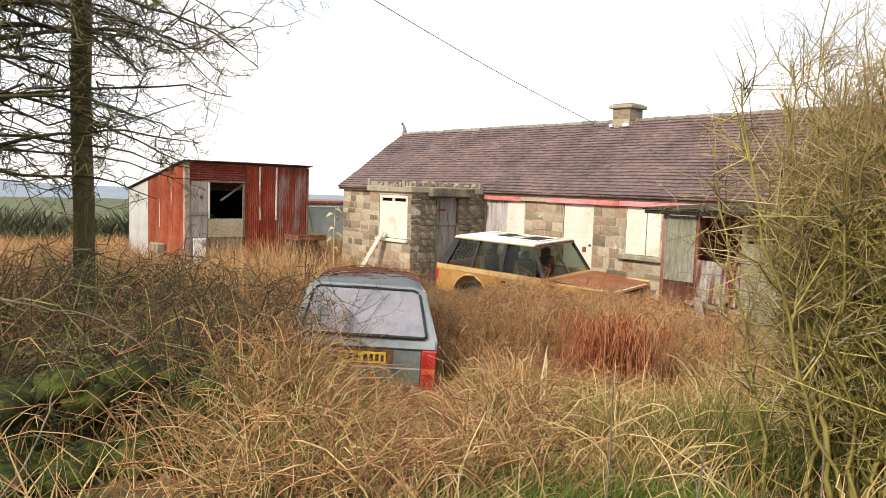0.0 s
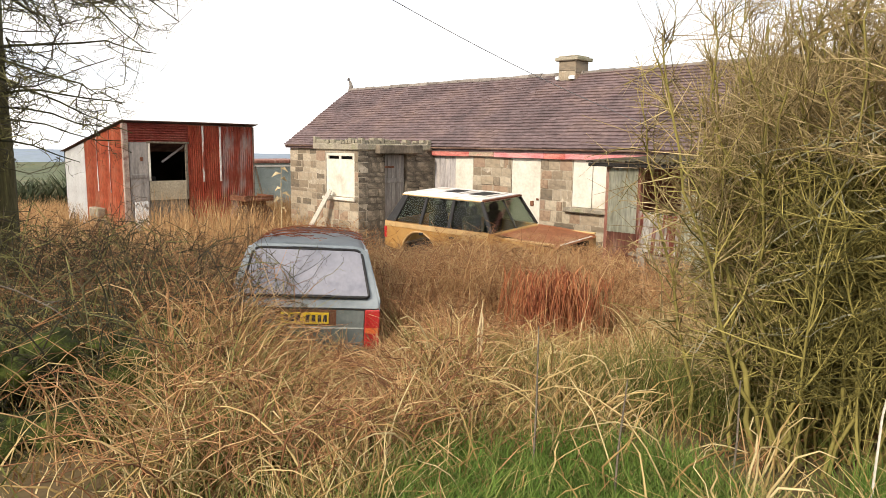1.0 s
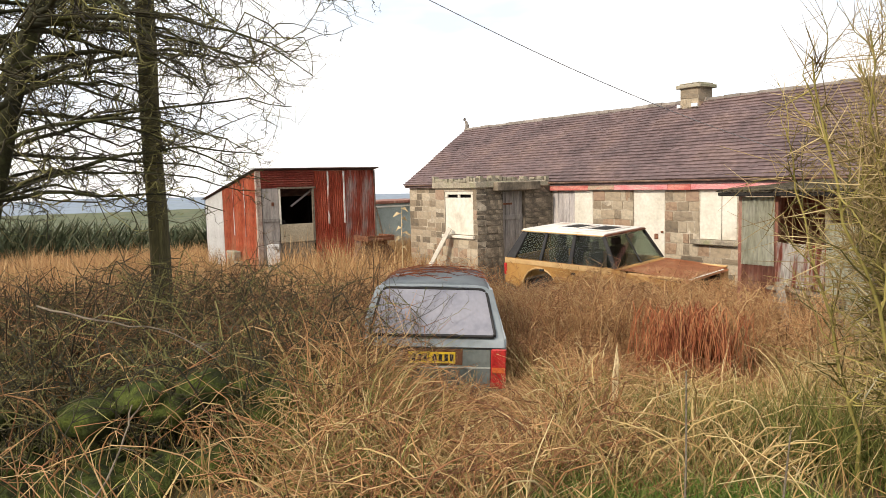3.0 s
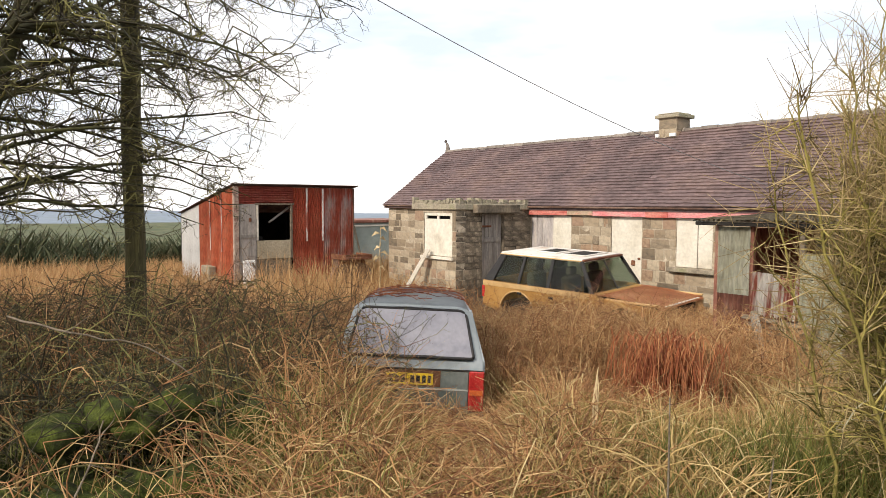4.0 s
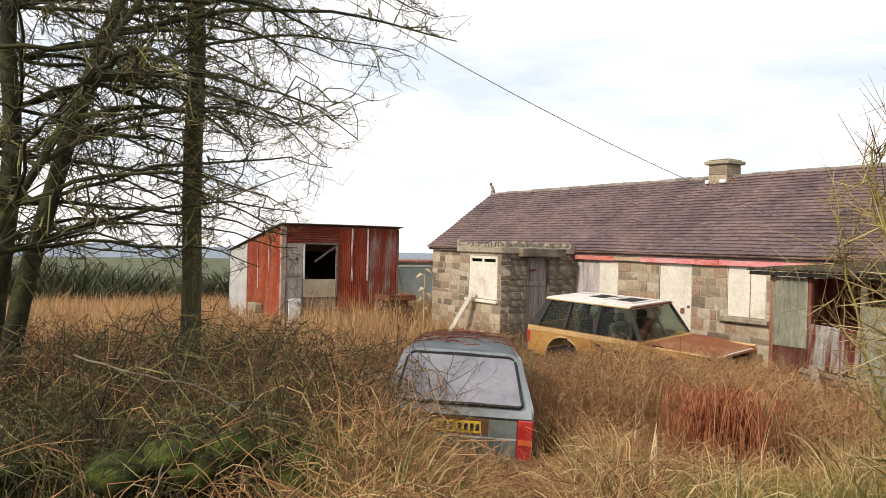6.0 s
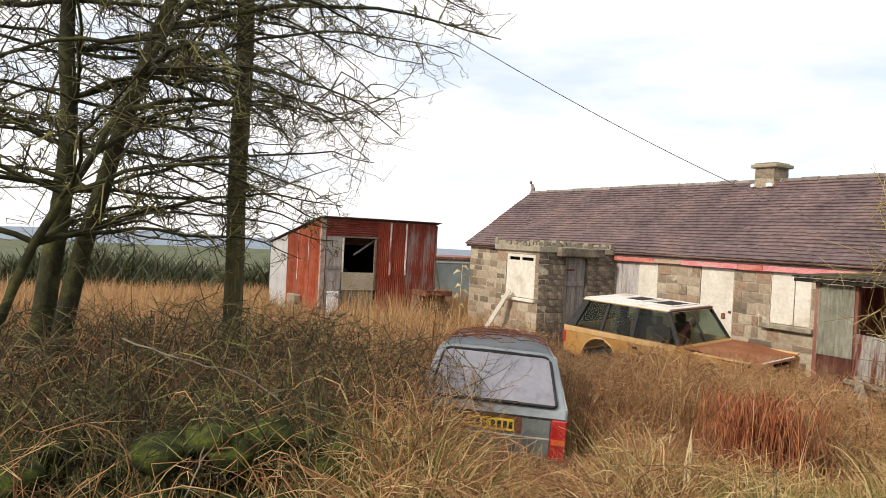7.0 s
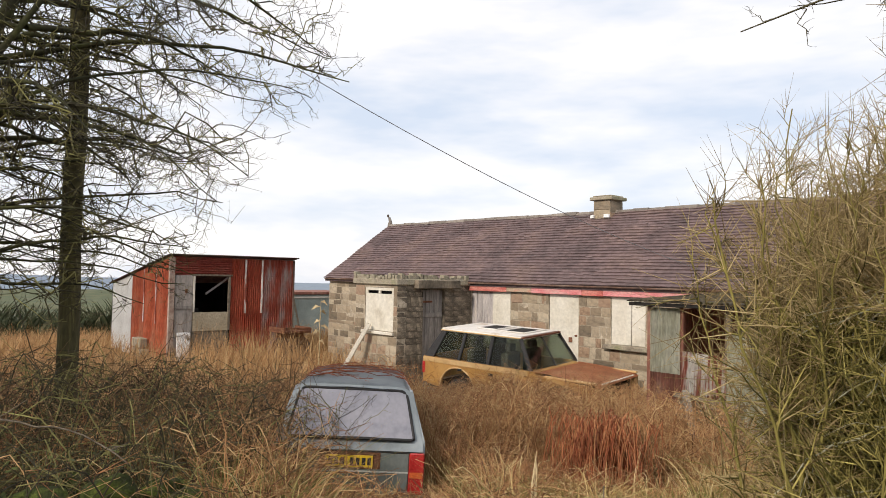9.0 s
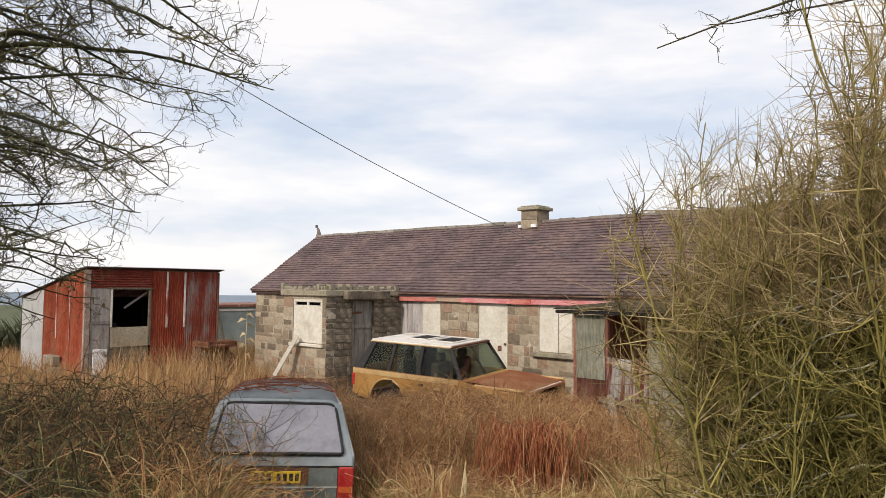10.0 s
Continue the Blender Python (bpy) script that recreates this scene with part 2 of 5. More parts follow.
def make_ground():
    radii = [0.0] + [0.3 * 1.045 ** i for i in range(215)]
    turns = 160
    verts, faces = [(0, 0, height(0, 0))], []
    for r in radii[1:]:
        for k in range(turns):
            a = 2 * math.pi * k / turns
            x, y = r * math.cos(a), r * math.sin(a)
            verts.append((x, y, height(x, y)))
    for k in range(turns):
        faces.append((0, 1 + k, 1 + (k + 1) % turns))
    for i in range(len(radii) - 2):
        for k in range(turns):
            a, b = 1 + i * turns + k, 1 + i * turns + (k + 1) % turns
            faces.append((a, a + turns, b + turns, b))
    me = bpy.data.meshes.new("ground")
    me.from_pydata(verts, [], faces)
    me.polygons.foreach_set("use_smooth", [True] * len(me.polygons))
    me.materials.append(GROUND)
    me.materials.append(surf("winter_pasture", [(0.045, 0.055, 0.026), (0.085, 0.10, 0.045), (0.13, 0.115, 0.06)], 0.02, 0.95, 0.0))
    ring = [math.hypot(*verts[f[0]][:2]) for f in faces]
    me.polygons.foreach_set("material_index", [1 if r > 56 else 0 for r in ring])
    tagged(new("ground", me), "rough winter ground under dead grass, falling away to fields", "ground", kind="structure")


make_ground()


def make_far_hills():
    """Moors along the horizon, kilometres off; their blue-grey is haze put into the colour."""
    verts, faces, n = [], [], 240
    for ring, r in enumerate((2600, 3300, 4200)):
        for k in range(n):
            a = 2 * math.pi * k / n
            swell = noise.noise((2.4 * math.cos(a), 2.4 * math.sin(a), 0.7)) + 0.4 * noise.noise((9 * math.cos(a), 9 * math.sin(a), 4.0))
            verts.append((r * math.cos(a), r * math.sin(a), (-95, -62 + 9 * swell, -46 + 16 * swell)[ring]))
    for i in range(2):
        for k in range(n):
            a, b = i * n + k, i * n + (k + 1) % n
            faces.append((a, a + n, b + n, b))
    me = bpy.data.meshes.new("far_hills")
    me.from_pydata(verts, [], faces)
    me.polygons.foreach_set("use_smooth", [True] * len(me.polygons))
    # aerial haze is painted in here as a blue-grey base colour
    me.materials.append(surf("haze_coloured_moor", [(0.15, 0.19, 0.24), (0.21, 0.255, 0.31), (0.19, 0.23, 0.25)], 0.004, 1.0, 0.0, fine=0.1))
    tagged(new("backdrop_hills", me), "distant moorland hills on the horizon, coloured blue-grey for haze", "hills", kind="structure")


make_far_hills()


# pieces and corrugated sheets
def stone_meshes(tag, material, seed):
    rnd = random.Random(seed)
    made = []
    for i in range(7):
        bm = boxed(-0.5, 0.5, -0.5, 0.5, -0.5, 0.5)
        bmesh.ops.bevel(bm, geom=list(bm.edges), offset=0.05, segments=1, affect="EDGES")
        for v in bm.verts:
            v.co += Vector((rnd.uniform(-0.04, 0.04), rnd.uniform(-0.05, 0.05), rnd.uniform(-0.05, 0.05)))
        me = mesh_of(bm, tag)
        me.materials.append(material)
        made.append(me)
    return made


def lay_stones(parent, meshes, axis, face, span, z0, z1, holes, seed, sign=-1, course=(0.11, 0.27), width=(0.13, 0.55)):
    """Courses of squared rubble on a wall face; holes are spans (a0, a1, z0, z1) left free."""
    rnd = random.Random(seed)
    z = z0
    while z < z1 - 0.05:
        h = min(rnd.uniform(*course), z1 - z)
        if z1 - z - h < 0.1:
            h = z1 - z
        a = span[0]
        while a < span[1] - 0.03:
            w = rnd.uniform(*width)
            b = min(a + w, span[1])
            if span[1] - b < 0.14:
                b = span[1]
            for h0, h1, g0, g1 in holes:
                if z + h > g0 + 0.03 and z < g1 - 0.03:
                    if h0 - 0.02 <= a < h1:
                        a = h1
                        b = min(a + w, span[1])
                    elif a < h0 < b:
                        b = h0
            if b - a > 0.06:
                proud = rnd.uniform(0.002, 0.018)
                ob = new("stone", rnd.choice(meshes))
                mid, out = (a + b) / 2, face + sign * (proud - 0.05)
                size = (b - a - rnd.uniform(0.008, 0.03), 0.10, h - rnd.uniform(0.008, 0.03))
                if axis == "x":
                    ob.location, ob.scale = (mid, out, z + h / 2), size
                else:
                    ob.location, ob.scale = (out, mid, z + h / 2), (size[1], size[0], size[2])
                ob.rotation_euler = (rnd.uniform(-0.02, 0.02), rnd.uniform(-0.035, 0.035), 0) if axis == "x" else (rnd.uniform(-0.035, 0.035), rnd.uniform(-0.02, 0.02), 0)
                ob.parent = parent
            a = max(b, a + 0.03)
        z += h


def corrugated(w, h, pitch=0.076, amp=0.011, ragged=0.0, seed=0, top=None):
    """An upright sheet, ridges running up it: x across from 0 to w, z up from 0 to h, waves in y. top: the height at a given x."""
    rnd = random.Random(seed)
    bm = bmesh.new()
    k = max(4, int(w / pitch * 6))
    rows = 5
    grid, jag = [], [rnd.uniform(-ragged, ragged) for _ in range(k + 1)]
    for i in range(k + 1):
        x = w * i / k
        hh = top(x) if top else h
        y = amp * math.sin(2 * math.pi * x / pitch)
        grid.append([bm.verts.new((x, y + 0.004 * math.sin(3.1 * j + seed), (jag[i] if j == 0 else 0) + hh * j / rows)) for j in range(rows + 1)])
    for i in range(k):
        for j in range(rows):
            bm.faces.new((grid[i][j], grid[i + 1][j], grid[i + 1][j + 1], grid[i][j + 1]))
    bmesh.ops.solidify(bm, geom=list(bm.faces), thickness=0.003)
    return bm


def lay(ob, m):
    ob.matrix_basis = m
    return ob


# ---- the cottage ----
WX0, WX1, WY0, WY1, EAVE = -20.2, 2.6, 13.2, 18.5, 2.82
house = empty("house", pose(0, 0, 0), "long low derelict stone cottage with boarded windows and a tiled roof", "house")
OPEN = [(-13.3, -11.88, 1.30, 2.60), (-10.63, -9.76, 0.0, 2.60), (-8.87, -8.01, 1.53, 2.60)]
bm = bmesh.new()
edge = WX0
for a, b, z0, z1 in OPEN:
    box(bm, edge, a, WY0, WY0 + 0.45, -0.3, EAVE)
    if z0 > 0:
        box(bm, a, b, WY0, WY0 + 0.45, -0.3, z0)
    box(bm, a, b, WY0, WY0 + 0.45, z1, EAVE)
    edge = b
box(bm, edge, WX1, WY0, WY0 + 0.45, -0.3, EAVE)
part("front_wall", bm, MORTAR, house)
part("back_wall", boxed(WX0, WX1, WY1 - 0.45, WY1, -0.3, EAVE), MORTAR, house)
for name, x in (("gable_wall", WX0), ("gable_wall", WX1 - 0.45)):
    bm = bmesh.new()
    prism(bm, [(WY0 + 0.45, -0.3), (WY1 - 0.45, -0.3), (WY1 - 0.45, 2.95), (15.85, 4.66), (WY0 + 0.45, 2.95)], 0.45, Matrix(((0, 1, 0, x), (1, 0, 0, 0), (0, 0, 1, 0), (0, 0, 0, 1))))
    part(name, bm, MORTAR, house)

# roof: a closed deck, and courses of tiles on the front slope
bm = bmesh.new()
prism(bm, [(13.08, 2.80), (15.85, 4.755), (18.62, 2.80), (18.62, 2.72), (15.85, 4.66), (13.08, 2.72)], WX1 - WX0 + 0.2, Matrix(((0, 1, 0, WX0 - 0.1), (1, 0, 0, 0), (0, 0, 1, 0), (0, 0, 0, 1))))
roof = part("roof", bm, TILE, house)


def tile_slope():
    rnd = random.Random(5)
    eave, ridge = Vector((0, 13.05, 2.80)), Vector((0, 15.85, 4.78))
    up = (ridge - eave).normalized()
    out = Vector((0, -up.z, up.y))
    length = (ridge - eave).length
    verts, faces = [], []
    rows = 26
    step = length / rows
    for r in range(rows):
        x = WX0 - 0.14 - (0.105 if r % 2 else 0) + rnd.uniform(-0.02, 0.02)
        while x < WX1 + 0.1:
            w = 0.21
            a, b = max(x + 0.001, WX0 - 0.14), min(x + w - 0.001, WX1 + 0.14)
            lift, slip, t = rnd.uniform(0, 0.007), rnd.uniform(-0.010, 0.010), 0.013
            if rnd.random() < 0.015:
                slip -= 0.05
            dip = 0.02 * noise.noise((x * 0.5, r * 0.2, 8.8))
            lo = eave + up * (r * step + slip) + out * (0.034 + lift + dip)
            hi = eave + up * ((r + 1) * step + 0.06) + out * (0.010 + dip)
            if b - a > 0.03:
                i = len(verts)
                for base, off in ((lo, t), (hi, t * 0.4), (lo, -t), (hi, -t)):
                    p = base + out * off
                    verts += [(a, p.y, p.z), (b, p.y, p.z)]
                faces += [(i, i + 1, i + 3, i + 2), (i + 4, i + 6, i + 7, i + 5), (i, i + 4, i + 5, i + 1), (i, i + 2, i + 6, i + 4), (i + 1, i + 5, i + 7, i + 3)]
            x += w
    me = bpy.data.meshes.new("roof_tiles")
    me.from_pydata(verts, [], faces)
    me.materials.append(TILE)
    ob = new("roof_tiles", me)
    ob.parent = house
    tagged(ob, "overlapping courses of plum-brown clay roof tiles", kind="stuff")


tile_slope()
bm = bmesh.new()
prism(bm, [(-0.13, -0.075), (-0.06, 0.03), (0.06, 0.03), (0.13, -0.075)], 0.44)
ridge_mesh = mesh_of(bm, "ridge_tile")
ridge_mesh.materials.append(RIDGE)
rnd = random.Random(4)
for i in range(51):
    ob = new("ridge_tile", ridge_mesh)
    ob.parent = house
    ob.matrix_basis = pose(WX0 - 0.12 + 0.45 * i, 15.85, 4.80 + rnd.uniform(-0.012, 0.014), 0, rnd.uniform(-1.5, 1.5), -90 + rnd.uniform(-1, 1))

# finial on the gable end of the ridge
bm = bmesh.new()
tube(bm, [(-20.30, 15.85, 4.78), (-20.30, 15.85, 4.95), (-20.36, 15.85, 5.08), (-20.44, 15.85, 5.16), (-20.46, 15.85, 5.12)], [0.10, 0.06, 0.045, 0.06, 0.02], 8)
part("finial", bm, RIDGE, house, "small hooked stone ridge finial")

# fascia boards under the eaves
for x0, x1, m, dz in ((-13.30, -11.95, FASCIA_RED, 0.0), (-11.945, -11.13, FASCIA_BARE, 0.012), (-11.125, -9.62, FASCIA_PINK, 0.0), (-9.615, -9.03, FASCIA_RED, -0.01), (-9.025, -6.2, FASCIA_PINK, 0.0), (-6.195, WX1, FASCIA_PINK, 0.0)):
    part("fascia_board", boxed(x0, x1, WY0 - 0.10, WY0 - 0.066, 2.595 + dz, 2.80 + dz, 0.006), m, house, "flaking pink and red painted fascia board")
bm = bmesh.new()
tube(bm, [(WX0 - 0.05, 13.03, 2.80), (WX1, 13.03, 2.79)], 0.022, 6)
part("gutter", bm, ROOF_TIN, house)

# boarded openings, set back in the wall
for i in range(4):
    part("plank", boxed(-13.28 + 0.195 * i, -13.28 + 0.195 * i + 0.188, WY0 + 0.02, WY0 + 0.045, 1.31, 2.59, 0.004), GREY_WOOD, house, "weathered grey plank over a window")
part("window_board", boxed(-12.49, -11.89, WY0 + 0.0, WY0 + 0.03, 1.31, 2.59, 0.005), CREAM, house, "cream painted board over a window")
front_door = part("door", boxed(-10.62, -9.77, WY0 + 0.01, WY0 + 0.05, 0.0, 2.59, 0.005), CREAM, house, "cream boarded-up door")
part("hasp", boxed(-10.03, -9.93, WY0 - 0.02, WY0 + 0.009, 1.48, 1.60, 0.01), RUST, front_door)
part("hasp", boxed(-9.86, -9.79, WY0 - 0.02, WY0 + 0.009, 1.62, 1.67, 0.01), RUST, front_door)
part("window_board", boxed(-8.86, -8.36, WY0 + 0.0, WY0 + 0.03, 1.54, 2.59, 0.005), CREAM, house, "cream painted board over a window")
part("window_board", boxed(-8.35, -8.02, WY0 + 0.012, WY0 + 0.042, 1.54, 2.59, 0.005), CREAM, house, "cream painted board over a window")
part("window_sill", boxed(-9.02, -7.9, WY0 - 0.12, WY0 + 0.1, 1.43, 1.525, 0.01), CONCRETE, house)
part("window_sill", boxed(-13.32, -11.8, WY0 - 0.10, WY0 + 0.1, 1.20, 1.295, 0.01), CONCRETE, house)

# chimney astride the ridge
chimney = part("chimney", boxed(-11.02, -10.50, 15.52, 16.08, 4.2, 5.08), MORTAR, house, "short squared-stone chimney with a slab cap")
part("chimney_cap", boxed(-11.11, -10.40, 15.44, 16.16, 5.08, 5.17, 0.015), CONCRETE, chimney)
part("chimney_cap", boxed(-11.05, -10.46, 15.49, 16.10, 5.17, 5.21, 0.02), CONCRETE, chimney)
for x0, x1 in ((-11.08, -10.98), (-10.66, -10.50)):
    part("flashing", boxed(x0, x1, 15.44, 15.515, 4.60, 4.69, 0.01), WHITE_TIN, chimney)
lay_stones(chimney, stone_meshes("chimney_stone", STONE, 3), "x", 15.52, (-11.02, -10.50), 4.45, 5.08, [], 3)
lay_stones(chimney, stone_meshes("chimney_stone", STONE, 3), "y", -10.50, (15.52, 16.08), 4.45, 5.08, [], 4, sign=1)

# stones of the long front wall
STONES = stone_meshes("stone", STONE, 1)
lay_stones(house, STONES, "x", WY0, (WX0, -18.0), 0.0, 2.79, [], 11)
lay_stones(house, STONES, "x", WY0, (-13.3, -6.0), 0.2, 2.59, [(a - 0.01, b + 0.01, z0, z1 + 0.02) for a, b, z0, z1 in OPEN] + [(-9.02, -7.9, 1.42, 1.53)], 12)
lay_stones(house, STONES, "y", WX0, (13.65, 18.0), 0.6, 2.8, [], 13, course=(0.25, 0.36), width=(0.4, 0.8))

# ---- the porch ----
PX0, PX1, PY0 = -15.05, -13.31, 10.65
porch = empty("porch", pose(0, 0, 0), "stone porch with a darker side wall, a boarded window and a plank door", "porch")
bm = bmesh.new()
box(bm, PX0, -14.64, PY0, PY0 + 0.3, -0.3, 2.72)
box(bm, -13.46, PX1, PY0, PY0 + 0.3, -0.3, 2.72)
box(bm, -14.64, -13.46, PY0, PY0 + 0.3, -0.3, 1.55)
box(bm, -14.64, -13.46, PY0, PY0 + 0.3, 2.65, 2.72)
part("porch_front", bm, MORTAR, porch)
bm = bmesh.new()
box(bm, PX1 - 0.3, PX1, PY0 + 0.3, 11.49, -0.3, 2.72)
box(bm, PX1 - 0.3, PX1, 12.23, WY0, -0.3, 2.72)
box(bm, PX1 - 0.3, PX1, 11.49, 12.23, 2.62, 2.72)
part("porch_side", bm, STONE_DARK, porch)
part("porch_side", boxed(PX0, PX0 + 0.3, PY0 + 0.3, WY0, -0.3, 2.72), MORTAR, porch)
part("porch_roof", boxed(PX0 - 0.06, PX1 + 0.06, PY0 - 0.07, WY0, 2.72, 2.88, 0.02), CONCRETE, porch, "rough concrete slab roof of the porch")
part("lintel", boxed(PX1 - 0.05, PX1 + 0.20, 11.15, 12.62, 2.64, 2.86, 0.02), STONE_DARK, porch, "projecting stone slab over the porch door")
rnd = random.Random(9)
pm = stone_meshes("parapet_stone", CONCRETE, 8)
for i in range(16):
    w = rnd.uniform(0.07, 0.13)
    hgt = rnd.choice((0.10, 0.14, 0.17, 0.06))
    ob = new("parapet_stone", rnd.choice(pm))
    ob.parent, ob.location, ob.scale = porch, (PX0 + 0.02 + 0.113 * i, PY0 + rnd.uniform(0, 0.08), 2.87 + hgt / 2), (w, 0.17, hgt)
for i in range(18):
    hgt = rnd.choice((0.10, 0.15, 0.12, 0.05))
    ob = new("parapet_stone", rnd.choice(pm))
    ob.parent, ob.location, ob.scale = porch, (PX1 - rnd.uniform(0.02, 0.1), PY0 + 0.12 + 0.13 * i, 2.87 + hgt / 2), (0.17, rnd.uniform(0.08, 0.14), hgt)
pwin = part("window_board", boxed(-14.63, -13.47, PY0 + 0.015, PY0 + 0.045, 1.56, 2.49, 0.004), CREAM, porch, "cream board over the porch window")
part("window_frame", boxed(-14.63, -13.47, PY0 + 0.01, PY0 + 0.05, 2.57, 2.645, 0.004), CREAM, porch)
for x0, x1 in ((-14.63, -14.53), (-14.09, -14.01), (-13.55, -13.47)):
    part("window_frame", boxed(x0, x1, PY0 + 0.01, PY0 + 0.05, 2.492, 2.568, 0.004), CREAM, porch)
# black sheet standing in for the shade behind the gap
part("gap_shade", boxed(-14.63, -13.47, PY0 + 0.12, PY0 + 0.14, 2.49, 2.57), DARK, porch)
part("window_sill", boxed(-14.72, -13.40, PY0 - 0.07, PY0 + 0.1, 1.47, 1.545, 0.01), PALE_WOOD, porch)
pdoor = empty("plank_door", pose(0, 0, 0), "grey weathered plank door in the porch side", "door")
for i in range(5):
    part("plank", boxed(PX1 - 0.12, PX1 - 0.09, 11.50 + 0.145 * i, 11.50 + 0.145 * i + 0.139, 0.0, 2.61, 0.004), DOOR_WOOD, pdoor)
part("ledge", boxed(PX1 - 0.088, PX1 - 0.06, 11.52, 12.2, 1.9, 2.02, 0.004), DOOR_WOOD, pdoor)
part("hinge", boxed(PX1 - 0.085, PX1 - 0.055, 11.5, 11.85, 2.28, 2.33, 0.004), RUST, pdoor)
lay_stones(porch, STONES, "x", PY0, (PX0, PX1), 0.1, 2.71, [(-14.65, -13.45, 1.46, 2.66)], 21, width=(0.2, 0.5))
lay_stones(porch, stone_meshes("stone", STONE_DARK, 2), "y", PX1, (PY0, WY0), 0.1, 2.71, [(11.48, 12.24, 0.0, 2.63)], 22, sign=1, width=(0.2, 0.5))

# a pale plank leaning on the porch
a, b = Vector((-14.80, 9.95, 0.30)), Vector((-14.27, 10.52, 1.72))
turn = (b - a).to_track_quat("Z", "Y").to_matrix().to_4x4()
lay(tagged(part("leaning_plank", boxed(-0.075, 0.075, -0.05, 0.05, 0, (b - a).length, 0.006), PALE_WOOD), "pale timber plank leaning on the porch wall", "plank"), Matrix.Translation(a) @ turn)


# ---- the red iron shed ----
SX, SY0, SY1 = -22.18, 8.51, 12.94
shed = empty("iron_shed", pose(0, 0, 0), "rusty red corrugated iron shed with an open dark window", "shed")


def sheet_x(y0, y1, z0, z1, m, seed, label="", name="iron_sheet"):
    return lay(part(name, corrugated(y1 - y0, z1 - z0, seed=seed, amp=0.013), m, shed, label), pose(SX, y0, z0, 0, 0, 90))


sheet_x(10.55, 11.10, 0.0, 3.40, RED_TIN, 1)
sheet_x(11.09, 11.70, 0.0, 3.40, RED_TIN, 2)
sheet_x(11.69, 12.35, 0.0, 3.40, RED_TIN_PALE, 3, "red iron sheet with paint peeled to pale metal")
sheet_x(12.34, SY1, 0.0, 3.40, RED_TIN_PALE, 4, "red iron sheet with paint peeled to pale metal")
for y in (11.08, 11.70):
    part("joint_strip", boxed(SX + 0.016, SX + 0.034, y - 0.032, y + 0.032, 1.55, 3.38, 0.004), STRIPED_TIN, shed, "flaking white joint strip")
part("corner_strip", boxed(SX - 0.05, SX + 0.03, SY1 - 0.02, SY1 + 0.04, 0, 3.40, 0.004), ROOF_TIN, shed)
# ridges lie level over the opening
lay(part("iron_sheet", corrugated(0.58, 2.05, seed=5, amp=0.014), RED_TIN_DARK, shed), pose(SX + 0.02, 8.52, 3.42, 0, 90, 90))
part("window_frame", boxed(SX - 0.03, SX + 0.035, 9.25, 9.31, 1.62, 2.84, 0.005), PALE_WOOD, shed)
part("window_frame", boxed(SX - 0.03, SX + 0.035, 10.46, 10.54, 1.0, 2.84, 0.005), OLD_WOOD, shed)
part("window_frame", boxed(SX - 0.03, SX + 0.04, 9.2, 10.6, 2.80, 2.86, 0.005), OLD_WOOD, shed)
part("infill_panel", boxed(SX - 0.02, SX + 0.015, 9.26, 10.5, 1.0, 1.61, 0.005), surf("tan_panel", [(0.30, 0.25, 0.17), (0.42, 0.36, 0.26)], 2, 0.8, 0.2), shed, "tan board below the shed window")
part("infill_panel", boxed(SX - 0.03, SX - 0.005, 9.26, 10.5, 0.0, 1.0), OLD_WOOD, shed)
shed_door = part("shed_door", boxed(SX - 0.03, SX + 0.02, 8.66, 9.24, 0.0, 2.83, 0.006), DOOR_WOOD, shed, "grey weathered shed door")
part("ledge", boxed(SX + 0.021, SX + 0.05, 8.68, 9.22, 1.72, 1.83, 0.005), DOOR_WOOD, shed_door)
part("ledge", boxed(SX + 0.021, SX + 0.05, 8.68, 9.22, 0.85, 0.95, 0.005), DOOR_WOOD, shed_door)
part("latch", boxed(SX + 0.021, SX + 0.06, 8.98, 9.06, 2.25, 2.37, 0.01), RUST, shed_door)
part("corner_post", boxed(SX - 0.08, SX + 0.035, 8.47, 8.64, -0.1, 3.40, 0.008), surf("post_with_old_red_paint", [(0.20, 0.10, 0.08), (0.34, 0.26, 0.21), (0.42, 0.33, 0.27)], 5, 0.85, 0.3), shed)


def slope(x):
    """The shed roof's underside along its depth."""
    return 3.42 + (x - SX) * 0.178


spans = [(-23.35, SX, RED_TIN_ORANGE), (-24.45, -23.34, RED_TIN_ORANGE), (-25.66, -24.44, RED_TIN_ORANGE), (-26.7, -25.65, WHITE_TIN), (-27.75, -26.69, WHITE_TIN)]
for i, (x0, x1, m) in enumerate(spans):
    z0 = 0.0
    lay(part("iron_sheet", corrugated(x1 - x0, 3, seed=20 + i, amp=0.013, top=lambda x, x0=x0, z0=z0: slope(x0 + x) - z0), m, shed, "whitewashed iron sheet" if m is WHITE_TIN else "orange-red iron sheet"), pose(x0, SY0, z0))
for x in (-23.33, -24.44):
    part("joint_strip", boxed(x - 0.022, x + 0.022, SY0 - 0.034, SY0 - 0.016, 1.2, slope(x) - 0.03, 0.004), STRIPED_TIN, shed, "flaking white joint strip")
# inside of the shed: its shade is painted on as near-black sheets
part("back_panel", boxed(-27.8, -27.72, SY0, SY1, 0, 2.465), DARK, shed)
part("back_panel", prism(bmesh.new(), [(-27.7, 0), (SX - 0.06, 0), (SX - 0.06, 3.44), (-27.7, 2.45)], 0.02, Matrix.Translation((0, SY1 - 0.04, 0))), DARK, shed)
part("shade_lining", prism(bmesh.new(), [(-27.7, 0), (SX - 0.1, 0), (SX - 0.1, 3.42), (-27.7, 2.42)], 0.02, Matrix.Translation((0, SY0 + 0.03, 0))), DARK, shed)
